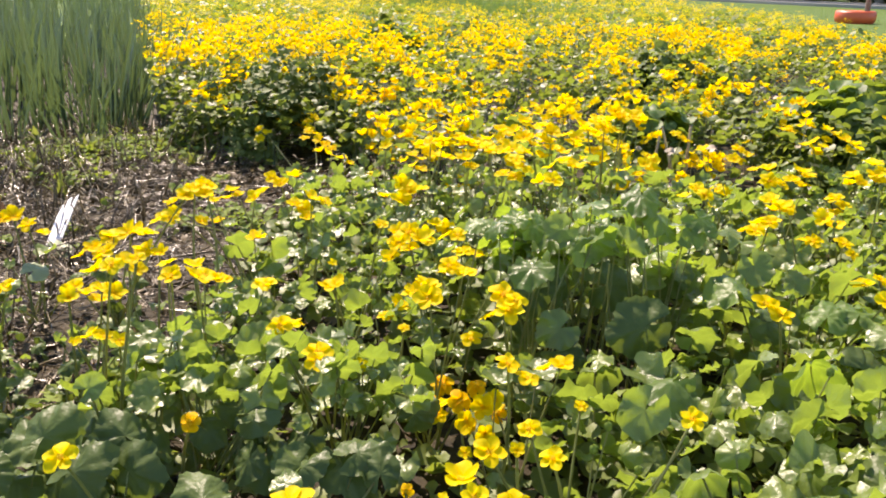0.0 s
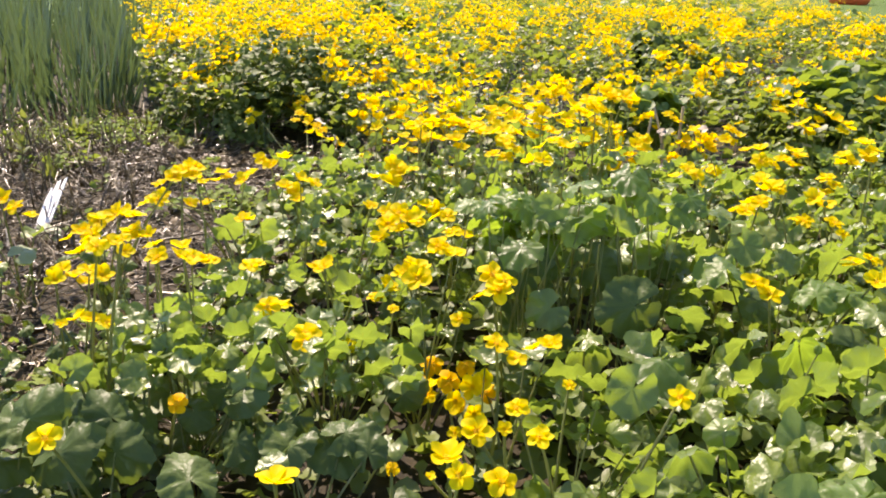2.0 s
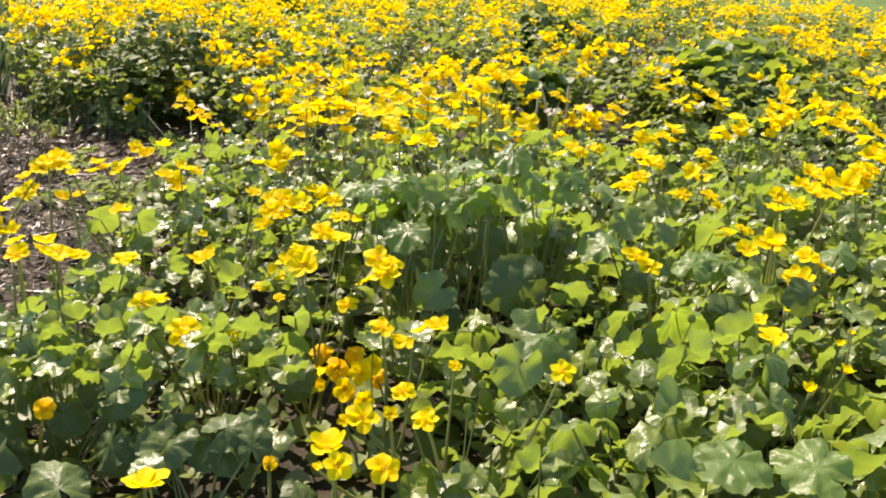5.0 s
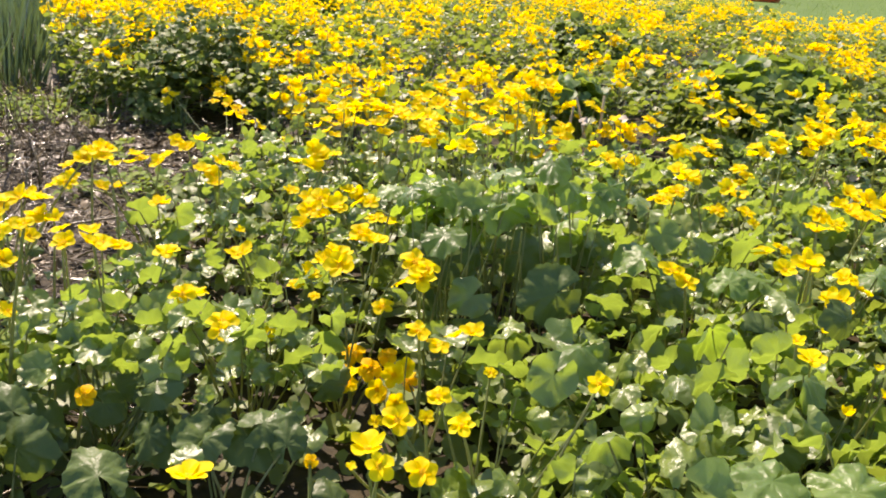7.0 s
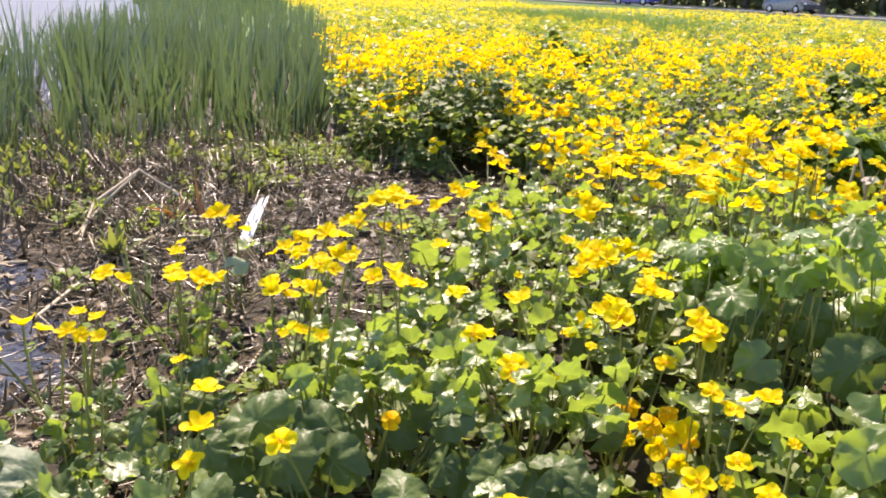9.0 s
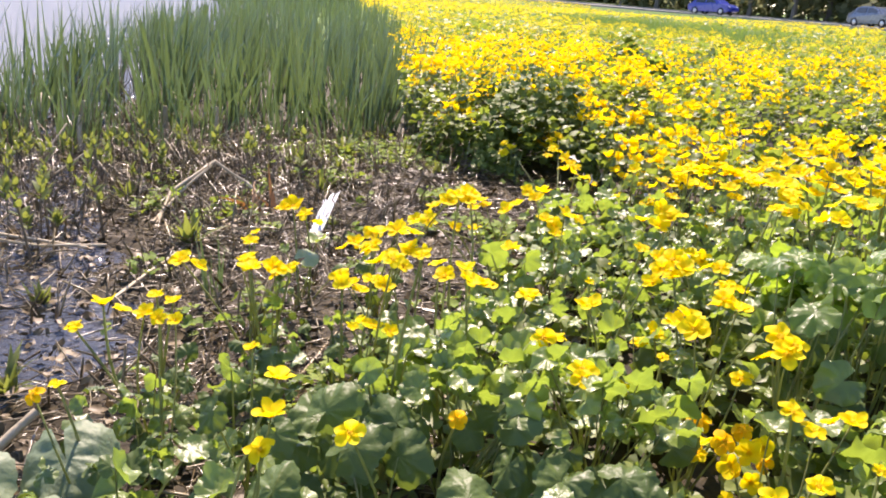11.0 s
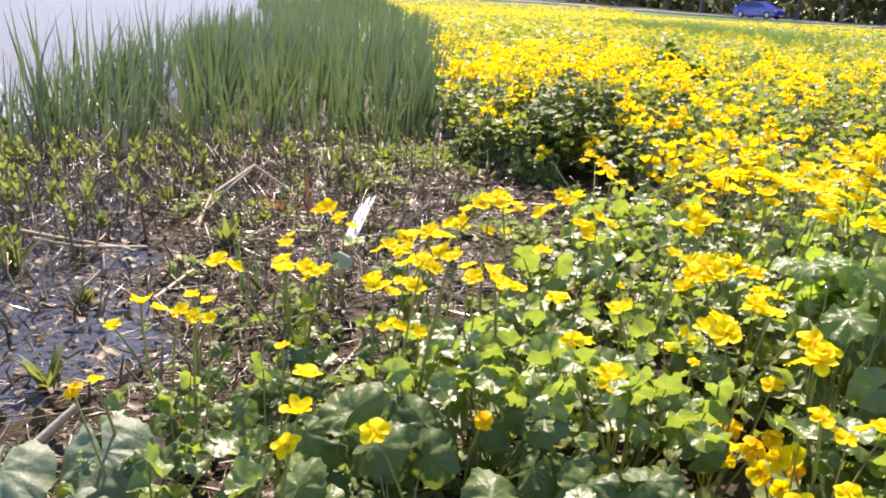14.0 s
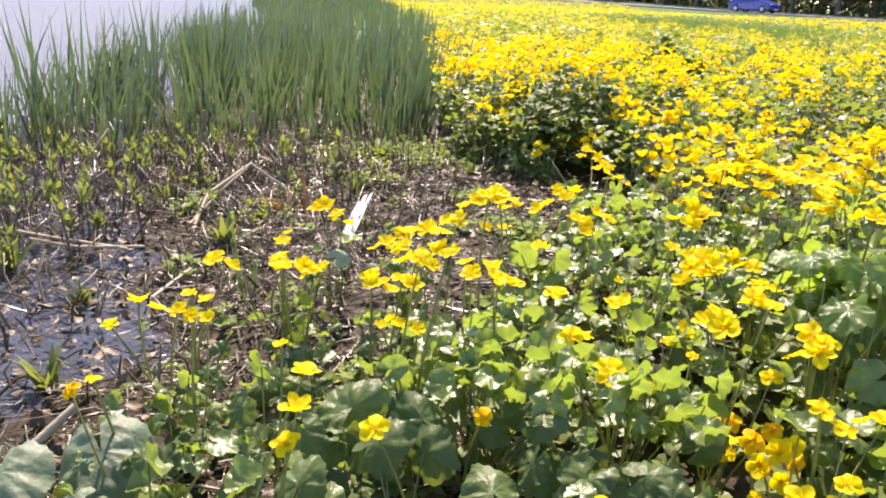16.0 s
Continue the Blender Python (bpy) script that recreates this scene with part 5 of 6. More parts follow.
def sow_blades(name, x, y, low, high, mat, label, category, shapes, wide=1.0, lean=0.11, sink=0.02, fans=False):
    n = len(x)
    heading, spin, tilt = rg.uniform(0, 6.28, n), rg.uniform(0, 6.28, n), np.abs(rg.normal(0, lean, n))
    if fans:
        heading = (np.abs(np.sin(x * 91.7 + y * 37.3)) * 3.14)
        tilt = rg.normal(0, 0.18, n)
        spin = heading - 1.57 + rg.normal(0, 0.35, n)
        x, y = x + 0.25 * tilt * np.cos(heading) + rg.normal(0, 0.012, n), y + 0.25 * tilt * np.sin(heading) + rg.normal(0, 0.012, n)
    h = rg.uniform(low, high, n) * (1 + 0.18 * waves(x, y, 50, 0.5))
    h = h * np.where(y < 6.5, 1 + 0.25 * np.clip(-x - 3.0, 0, 1), 1)
    z = np.minimum(ground_height(x, y), 0.3 + 0 * x)
    z = np.maximum(z, -0.10) - sink
    m = poses(np.stack([x, y, z], 1), tilt, heading, spin, np.stack([h * wide, h * wide, h], 1))
    return spread(name, shapes, m, rg.integers(0, len(shapes), n), mat, label, category)


n = 1000
x, y = np.repeat(rg.uniform(-8.5, -1.6, n), 7), np.repeat(rg.uniform(3.6, 11, n), 7)
keep = reed_far(x, y) & (y > reed_front(x) + 0.25) & (lumps(x, y, 0.3) > -0.35)
sow_blades("reed_bed", x[keep], y[keep], 0.4, 0.8, reed_field, "dense bed of green sword-shaped reed leaves", "reeds", reed_shapes, fans=True)
n = 15000
x, y = rg.uniform(-36, -3.4, n), rg.uniform(11, 72, n)
keep = reed_far(x, y)
short = [blade_shape(reed_rng, 0.022, 3, 0.1, 0.2) for _ in range(3)]
sow_blades("reed_bed", x[keep], y[keep], 0.5, 0.85, reed_field, "dense bed of green sword-shaped reed leaves", "reeds", short, 1.3)

old_stems = [stalk(4, 3, b, 0.7) for b in (0.0, 0.02, 0.05)]
n = 800
x, y = rg.uniform(-5.5, -1.7, n), rg.uniform(3.2, 7.5, n)
keep = (y > reed_front(x) - 0.25) & (x < shore_edge(y) - 0.05)
x, y = x[keep], y[keep]
n = len(x)
size = rg.uniform(0.003, 0.007, n)
m = poses(np.stack([x, y, np.full(n, -0.05)], 1), np.abs(rg.normal(0, 0.55, n)), rg.uniform(0, 6.28, n), rg.uniform(0, 6.28, n), np.stack([size, size, rg.uniform(0.12, 0.36, n)], 1))
spread("old_reed_stems", old_stems, m, rg.integers(0, 3, n), litter_mat, "brown broken old reed stems between green blades", "reeds")

# grass in the field's open patch and on the lawn
grass_shapes = [blade_shape(reed_rng, 0.012, 3, reed_rng.uniform(0.1, 0.4), 0.2) for _ in range(4)]
n = 17000
x, y = rg.uniform(-6, 5, n), rg.uniform(15, 36, n)
keep = in_grass_patch(x, y)
sow_blades("tall_grass", x[keep], y[keep], 0.3, 0.5, grass_mat, "tall green sedge grass patch between the flowers", "grass", grass_shapes, 1.6, 0.2)
n = 11500
x, y = rg.uniform(5, 24, n), rg.uniform(8, 46, n)
keep = (x > lawn_edge(y)) & (x < 0.72 * y + 3) & (x < np.interp(y, [8, 26, 42, 52], [40.5, 27.5, 19.8, 16.3]))
sow_blades("lawn_grass", x[keep], y[keep], 0.06, 0.13, grass_mat, "short mown green lawn grass beside the flowers", "grass", grass_shapes, 3.0, 0.35)
n = 11000
x, y = rg.uniform(-26, 18, n), rg.uniform(34, 80, n)
road_y = np.interp(-x, [-44, -31, -23.2, -19.6, -14, -8, -2, 12, 40], [8, 26, 42, 52, 66.5, 75, 79.5, 88, 101])
keep = (y < road_y - 4.5) & (x > shore_edge(np.minimum(y, 60)) + 1) & (x < lawn_edge(y) + 2)
sow_blades("meadow_grass", x[keep], y[keep], 0.12, 0.3, grass_mat, "rough green meadow grass by the road", "grass", grass_shapes, 3.5, 0.3)
n = 5200
x, y = rg.uniform(-20, 8, n), rg.uniform(44, 58, n)
keep = (waves(x, y, 21, 4) > 0.1) & (x > shore_edge(np.minimum(y, 60)) + 3)
x, y = x[keep], y[keep]
m = poses(np.stack([x, y, ground_height(x, y) + 0.3], 1), np.abs(rg.normal(0.2, 0.3, len(x))), rg.uniform(0, 6.28, len(x)), 0.0, rg.uniform(0.05, 0.075, len(x)))
spread("marigold_blooms", far_flower, m, rg.integers(0, 3, len(x)), petal_field, "thin far strip of yellow marsh marigold flowers", "flowers")

# ---------------------------------------------------------------- mud shore: litter, shoots, stalks
litter_shapes = [stalk(3, 2, b, 0.6) for b in (0.0, 0.03, 0.07, 0.14, -0.1)]
long_stalks = [link_mesh("dead_stalk", *stalk(5, 4, b, 0.6), long_stalk_mat) for b in (0.0, 0.03, 0.07, 0.14, -0.1)]


def lay_litter(n, box, low, high, thick, tip, name, label, up=0.03, single=False):
    x, y = rg.uniform(box[0], box[1], n), rg.uniform(box[2], box[3], n)
    keep = (x < shore_edge(y) + 0.35) & (x > water_edge(y) - 1.3 - 0.4 * waves(x, y, 30, 0.5))
    keep &= (x > water_edge(y) + 0.02) | (rg.random(len(x)) < 0.55)
    for hx, hy, r in ((-1.50, 1.74, 0.17), (-1.88, 2.40, 0.13), (-1.58, 2.02, 0.10)):
        keep &= (((x - hx) / r) ** 2 + ((y - hy) / r) ** 2 > 1) | (rg.random(len(x)) < 0.25)
    x, y = x[keep], y[keep]
    if tip > 0.5:                                     # few upright stems before the bent reed
        clear = (np.abs(x + 1.90) > 0.16) | (y < 2.30) | (y > 3.2) | (rg.random(len(x)) < 0.2)
        x, y = x[clear], y[clear]
    n = len(x)
    z = np.maximum(ground_height(x, y), -0.02) + rg.uniform(0.0, up, n)
    length = rg.uniform(low, high, n)
    r = rg.uniform(0.5, 1.9, n) * thick
    m = poses(np.stack([x, y, z], 1), math.pi / 2 - np.abs(rg.normal(0, tip, n)), rg.uniform(0, 6.28, n), rg.uniform(0, 6.28, n), np.stack([r, r, length], 1))
    pick = rg.integers(0, len(litter_shapes), n)
    near = single & (x > -2.3) & (y < 3.0)                # the long ones in front can be told apart
    for i in np.flatnonzero(near)[:150]:
        stick = new("dead_stalk", long_stalks[pick[i]])
        stick.matrix_world = to_matrix(m[i])
        tagged(stick, "long brown dead reed stalk lying on mud", "stalk", "dead stalks on the mud")
    spread(name, litter_shapes, m[~near], pick[~near], litter_mat, label, "litter")


lay_litter(25500, (-3.6, 0.2, 0.7, 4.9), 0.02, 0.10, 0.0014, 0.22, "dead_stalks", "tangle of dark wet dead stalks on mud")
lay_litter(1900, (-3.6, 0.2, 0.7, 4.9), 0.10, 0.26, 0.0022, 0.10, "dead_stalks", "long brown dead reed stalks lying on mud", 0.05, True)
lay_litter(3600, (-4.2, -1.0, 1.4, 4.8), 0.05, 0.17, 0.0028, 1.1, "stubble", "short dark upright dead stem stubble in mud")

lay_litter(1300, (-3.7, -1.6, 2.3, 3.8), 0.10, 0.24, 0.0021, 1.2, "stubble", "thin brown upright dead stems in the shallows")

flake = [leaf_shape(leaf_rng, 6, 1, cup=leaf_rng.uniform(-0.6, 0.8), wave=0.3, teeth=0, length=leaf_rng.uniform(1, 2)) for _ in range(5)]
n = 5200
x, y = rg.uniform(-3.2, 0.2, n), rg.uniform(0.7, 4.9, n)
keep = (x < shore_edge(y) + 0.4) & (x > water_edge(y) - 0.5)
x, y = x[keep], y[keep]
n = len(x)
m = poses(np.stack([x, y, np.maximum(ground_height(x, y), -0.02) + rg.uniform(0.002, 0.03, n)], 1), np.abs(rg.normal(0, 0.6, n)), rg.uniform(0, 6.28, n), rg.uniform(0, 6.28, n), rg.uniform(0.005, 0.016, n))
spread("leaf_litter", flake, m, rg.integers(0, 5, n), flake_mat, "small curled brown dead leaf flakes on mud", "litter")

# leafy dark-stemmed shoots standing in the shallows
shoot_stem = [link_mesh("stem", *stalk(5, 4, b, 0.75), shoot_mat) for b in (0.01, 0.03, -0.02)]
shoot_leaf = [link_mesh("leaf", *blade_shape(leaf_rng, leaf_rng.uniform(0.15, 0.22), 4, leaf_rng.uniform(0.1, 0.4), 0.2, 0.3), shoot_leaf_mat) for _ in range(4)]
made = 0
while made < 140:
    x, y = rnd.uniform(-4.0, -1.6), rnd.uniform(1.8, 3.7)
    d = x - float(water_edge(y))
    if d > 0.35 + 0.9 * rnd.random() ** 2 + (0.6 if y > 3.6 else 0) or d < -1.2 or y > float(reed_front(x)) + 0.5 or (x > -1.9 and y < 2.5) or math.hypot(x + 1.92, y - 2.95) < 0.36 or (-2.0 < x < -1.55 and 2.1 < y < 2.95):
        continue
    h = rnd.uniform(0.13, 0.29) * (0.8 if y > 3.2 else 1.0)
    shoot = thing("water_shoot", (x, y, max(float(ground_height(x, y)), -0.06) - 0.01), "dark brown water plant shoot with small green leaves", "water plant", "shoots in the shallows")
    tip = Vector((rnd.gauss(0, 0.02), rnd.gauss(0, 0.02), h))
    part("stem", rnd.choice(shoot_stem), shoot, along((0, 0, 0), tip, rnd.uniform(0.003, 0.0062)))
    turn = rnd.uniform(0, 6.28)
    for k in range(rnd.choice((6, 6, 8))):                # opposite pairs, each pair turned against the last
        pair, side = k // 2, k % 2
        heading = turn + 1.57 * pair + 3.14 * side + rnd.gauss(0, 0.2)
        row = poses([tuple(tip * (1 - 0.09 * pair - 0.02 * rnd.random()))], rnd.uniform(0.12, 0.4) + 0.20 * pair, heading, heading, np.array([rnd.uniform(0.042, 0.060)]))[0]
        part("leaf", rnd.choice(shoot_leaf), shoot, to_matrix(row))
    made += 1

# rosettes of narrow young leaves on the mud
narrow = [link_mesh("leaf", *blade_shape(reed_rng, 0.085, 5, b, 0.2, 0.3), shoot_leaf_mat) for b in (0.1, 0.3, 0.5)]
for x, y, size in ((-1.64, 2.52, 0.15), (-1.47, 1.50, 0.135), (-1.80, 1.98, 0.09), (-1.52, 3.35, 0.13), (-1.75, 4.15, 0.16), (-1.45, 4.35, 0.12), (-1.9, 3.9, 0.15), (-2.25, 3.0, 0.13), (-1.6, 3.75, 0.11), (-2.2, 2.1, 0.15), (-1.15, 3.9, 0.12)):
    tuft = thing("young_tuft", (x, y, max(float(ground_height(x, y)), -0.03)), "small tuft of narrow light green leaves on mud", "water plant", "young tufts on the mud")
    for _ in range(18):
        row = poses([(rnd.uniform(-0.012, 0.012), rnd.uniform(-0.012, 0.012), 0)], rnd.uniform(0.05, 0.7), *(2 * [rnd.uniform(0, 6.28)]), np.array([size * rnd.uniform(0.6, 1.1)]))[0]
        part("leaf", rnd.choice(narrow), tuft, to_matrix(row))
for x, y in ((-1.33, 2.12), (-1.31, 2.14), (-0.80, 3.94), (-0.76, 3.92), (-1.75, 4.75)):
    tuft = thing("reed_sprout", (x, y, -0.01), "few short young reed blades sprouting from mud", "reeds", "young reed sprouts")
    for _ in range(5):
        row = poses([(rnd.uniform(-0.03, 0.03), rnd.uniform(-0.03, 0.03), 0)], abs(rnd.gauss(0, 0.1)), rnd.uniform(0, 6.28), rnd.uniform(0, 6.28), np.array([rnd.uniform(0.16, 0.29)]))[0]
        part("blade", rnd.choice(reed_meshes), tuft, to_matrix(row))

# creeping light green leaves below the bush and in patches on the mud
n = 900
x, y = rg.normal(-1.56, 0.26, n), rg.normal(4.28, 0.20, n)
px, py = rg.uniform(-2.4, -0.6, 9000), rg.uniform(1.0, 4.6, 9000)
patch = (lumps(px, py, 0.16) > 0.42) & (px < shore_edge(py) + 0.2) & (px > water_edge(py) + 0.02)
x, y = np.concatenate([x, px[patch]]), np.concatenate([y, py[patch]])
n = len(x)
m = poses(np.stack([x, y, np.maximum(ground_height(x, y), 0) + rg.uniform(0.01, 0.06, n)], 1), np.abs(rg.normal(0, 0.4, n)), rg.uniform(0, 6.28, n), 0.0, rg.uniform(0.010, 0.022, n))
spread("creeping_leaves", mid_leaf, m, rg.integers(0, 5, n), moss_mat, "mat of tiny yellow-green creeping leaves on mud", "leaves")

# taller leafy banks: at the reeds, out in the field, and a large-leaved one
big_shapes = [leaf_shape(leaf_rng, 12, 2, cup=0.1, wave=0.12, teeth=0.03, droop=leaf_rng.uniform(0, 0.4), tip=0.2, length=1.1) for _ in range(5)]


def leafy_bank(cx, cy, rx, ry, height, n, low, high, shapes, label):
    a, r = rg.uniform(0, 6.28, n), np.sqrt(rg.random(n))
    edge = 1 + 0.22 * np.sin(3 * a + cx) + 0.14 * np.sin(5 * a + cy)
    x, y = cx + rx * r * edge * np.cos(a), cy + ry * r * edge * np.sin(a)
    h = height * (1 + 0.38 * lumps(x, y, 0.13)) * np.sqrt(np.clip(1.05 - r ** 2, 0, 1)) * rg.random(n) ** 0.5
    hollow = (((x + 0.68) / 0.22) ** 2 + ((y - 4.10) / 0.16) ** 2 < 1) & (h < 0.3)
    x, y, h, n = x[~hollow], y[~hollow], h[~hollow], int((~hollow).sum())
    m = poses(np.stack([x, y, h + 0.02], 1), np.abs(rg.normal(0.5, 0.4, n)), np.arctan2(y - cy, x - cx) + rg.normal(0, 0.6, n), rg.uniform(0, 6.28, n), rg.uniform(low, high, n))
    spread("bank_leaves", shapes, m, rg.integers(0, 5, n), bank_leaf, label, "leaves")


leafy_bank(-0.80, 4.42, 0.52, 0.42, 0.46, 2600, 0.015, 0.028, mid_leaf, "dense marsh marigold bank over mud, toned dark as in shade")
bank = np.repeat(rg.normal(0, 1, (28, 2)) * (0.30, 0.16) + (-0.84, 4.58), 5, 0) + rg.normal(0, 0.03, (140, 2))
bank = np.column_stack([bank, 0.46 + rg.normal(0, 0.03, 140) - 0.7 * ((bank - (-0.82, 4.5)) ** 2).sum(1)])
m = poses(bank, np.abs(rg.normal(0.4, 0.3, 140)), rg.uniform(0, 6.28, 140), rg.uniform(0, 6.28, 140), rg.uniform(0.020, 0.026, 140))
spread("marigold_blooms", mid_flower, m, rg.integers(0, 6, 140), petal_field, "yellow marsh marigold flowers on a leafy bank", "flowers")
slope = np.repeat(np.column_stack([rg.uniform(-0.55, 0.1, 26), rg.uniform(3.3, 4.1, 26)]), 4, 0) + rg.normal(0, 0.03, (104, 2))
slope = np.column_stack([slope, rg.uniform(0.20, 0.36, 26).repeat(4) + rg.normal(0, 0.012, 104)])[slope[:, 0] > shore_edge(slope[:, 1]) + 0.05]
m = poses(slope, np.abs(rg.normal(0.5, 0.3, len(slope))), rg.uniform(0, 6.28, len(slope)), rg.uniform(0, 6.28, len(slope)), rg.uniform(0.023, 0.029, len(slope)))
spread("marigold_blooms", mid_flower, m, rg.integers(0, 6, len(slope)), petal_field, "yellow marsh marigold flowers on the bed's slope", "flowers")
leafy_bank(-0.46, 7.5, 0.36, 0.3, 0.50, 800, 0.03, 0.05, mid_leaf, "dark green leafy clump standing out of the flowers")
leafy_bank(1.50, 5.7, 0.50, 0.30, 0.44, 1000, 0.03, 0.05, mid_leaf, "dark green leafy clump standing out of the flowers")
leafy_bank(1.95, 3.95, 0.45, 0.38, 0.44, 420, 0.040, 0.072, big_shapes, "mound of large broad green leaves among flowers")

# broken straw-coloured reed, bent in the middle
straw = [link_mesh("stalk", *stalk(6, 6, b, 0.8), straw_mat) for b in (0.0, 0.015, 0.03)]


def lone_stalk(name, points, radius, label, category="stalk"):
    base = thing(name, points[0], label, category)
    o = Vector(points[0])
    for a, b in zip(points, points[1:]):
        part("segment", rnd.choice(straw[:2]), base, along(Vector(a) - o, Vector(b) - o, radius, rnd.uniform(0, 6)))
    return base


lone_stalk("bent_reed", [(-1.909, 2.711, 0.02), (-1.986, 2.919, 0.09), (-1.926, 3.165, 0.18)], 0.0075, "broken straw-coloured reed bent over the mud")
lone_stalk("bent_reed", [(-1.935, 2.719, 0.02), (-1.966, 2.948, 0.08), (-1.922, 3.126, 0.165)], 0.0065, "broken straw-coloured reed bent over the mud")
lone_stalk("dry_reed", [(-1.924, 3.160, 0.178), (-1.784, 3.168, 0.10), (-1.609, 3.097, 0.02)], 0.0070, "brown broken-off reed end hanging to the mud")
lone_stalk("dry_reed", [(-2.111, 3.534, 0.13), (-1.952, 3.549, 0.08), (-1.825, 3.536, 0.03)], 0.0055, "brown broken reed leaning over the mud")
lone_stalk("dry_reed", [(-1.691, 2.791, 0.02), (-1.668, 2.871, 0.04), (-1.63, 2.907, 0.05), (-1.501, 2.957, 0.04)], 0.0065, "curved tan reed stalk lying over the mud")
lone_stalk("dry_reed", [(-2.331, 2.275, 0.06), (-2.188, 2.29, 0.05), (-1.899, 2.313, 0.04)], 0.0060, "pale dry reed stalk lying over the mud")
lone_stalk("dry_reed", [(-2.234, 2.236, 0.055), (-2.026, 2.243, 0.05), (-1.863, 2.36, 0.04)], 0.0055, "pale dry reed stalk lying over the mud")
lone_stalk("dry_reed", [(-1.551, 1.971, 0.025), (-1.623, 2.433, 0.035), (-1.63, 2.939, 0.045)], 0.0058, "long pale dry reed stalk lying over the mud")
lone_stalk("dry_reed", [(-1.374, 3.142, 0.05), (-1.261, 3.143, 0.03)], 0.0065, "short grey dry reed piece on the mud")
lone_stalk("dry_reed", [(-3.055, 3.407, 0.02), (-3.083, 3.651, 0.17)], 0.0065, "pale dry reed stalk leaning in the shallows")
lone_stalk("dry_reed", [(-2.75, 3.1, 0.02), (-2.62, 3.3, 0.16)], 0.006, "pale dry reed stalk leaning in the shallows")
lone_stalk("dry_reed", [(-1.05, 3.05, 0.01), (-1.0, 3.5, 0.03)], 0.0035, "pale dry reed stalk lying over the mud")
lone_stalk("dry_reed", [(-0.85, 1.65, 0.02), (-0.86, 2.05, 0.05)], 0.0035, "pale dry reed stalk lying over the mud")
lone_stalk("fallen_stick", [(-1.26, 1.12, 0.01), (-1.21, 1.19, 0.055), (-1.17, 1.27, 0.112)], 0.011, "grey-brown fallen stick by the leaves", "stick")
lone_stalk("dry_reed", [(-1.15, 1.22, 0.03), (-0.95, 1.12, 0.03)], 0.005, "pale dry reed stalk lying over the mud")
lone_stalk("dry_reed", [(0.985, 3.40, 0.0), (0.95, 3.40, 0.20), (0.90, 3.42, 0.37)], 0.006, "dry upright reed stalk among the flowers")
lone_stalk("dry_reed", [(1.00, 3.38, 0.0), (1.01, 3.40, 0.38)], 0.007, "dry upright reed stalk among the flowers")
lone_stalk("dry_reed", [(0.84, 3.33, 0.05), (0.88, 3.37, 0.34)], 0.006, "dry upright reed stalk among the flowers")
lone_stalk("dry_reed", [(0.93, 3.35, 0.0), (0.925, 3.35, 0.28)], 0.005, "dry upright reed stalk among the flowers")

# bleached split stub on the mud
stub = thing("white_stub", (-1.26, 2.70, 0.055), "bleached white split wooden stub lying on mud", "wood stub")
for k, (dx, lean, h, wide) in enumerate(((-0.010, -0.008, 0.19, 0.026), (-0.004, -0.002, 0.25, 0.026), (0.002, 0.006, 0.23, 0.026), (0.008, 0.014, 0.26, 0.022), (-0.002, 0.002, 0.17, 0.034))):
    b = bmesh.new()
    bmesh.ops.create_grid(b, x_segments=2, y_segments=4, size=0.5)
    bmesh.ops.solidify(b, geom=b.faces[:], thickness=0.25)
    for vtx in b.verts:
        u = vtx.co.y + 0.5
        vtx.co = Vector((vtx.co.x * wide * (1.2 - 0.75 * u * u) + dx + lean * u * u, vtx.co.z * 0.022 + 0.004 * k + 0.012 * (k % 3 - 1) * u * u, u * h * (1 + 0.06 * vtx.co.x)))
    me = bpy.data.meshes.new("splinter")
    b.to_mesh(me), b.free()
    me.materials.append(white_mat)
    part("splinter", me, stub)
stub.rotation_euler, stub.scale = (-1.15, 0.0, 0.10), (0.78, 1, 1)

# dead rust-brown leaves beside it
dead_leaf = [link_mesh("leaf", *blade_shape(reed_rng, 0.05, 5, 0.5, 0.8), rust_leaf_mat) for _ in range(3)]
heap = thing("dead_leaf_tuft", (-1.60, 3.0, 0.0), "tuft of rust-brown withered leaves on mud", "dead leaves")
for _ in range(16):
    row = poses([(rnd.uniform(-0.05, 0.05), rnd.uniform(-0.03, 0.03), 0.01)], rnd.uniform(0.6, 1.4), rnd.uniform(1.8, 4.4), rnd.uniform(0, 6.28), np.array([rnd.uniform(0.12, 0.24)]))[0]
    part("leaf", rnd.choice(dead_leaf), heap, to_matrix(row))

# cut stubs of old bulrush
cut_mesh = link_mesh("stub", *stalk(9, 2, 0.0, 0.95), straw_mat)
for x, y, r, h in ((-3.35, 4.1, 0.022, 0.22), (-3.55, 3.55, 0.02, 0.22), (-3.75, 3.2, 0.035, 0.2), (-2.95, 4.3, 0.016, 0.2), (-2.55, 4.2, 0.014, 0.24), (-3.1, 3.75, 0.015, 0.2), (-2.3, 4.35, 0.012, 0.16), (-4.1, 3.5, 0.02, 0.26)):
    s = thing("bulrush_stub", (x, y, -0.08), "cut tan bulrush stub standing in the shallows", "stub", "cut bulrush stubs")
    part("stalk", cut_mesh, s, along((0, 0, 0), (0.01, 0, h + 0.08), r))

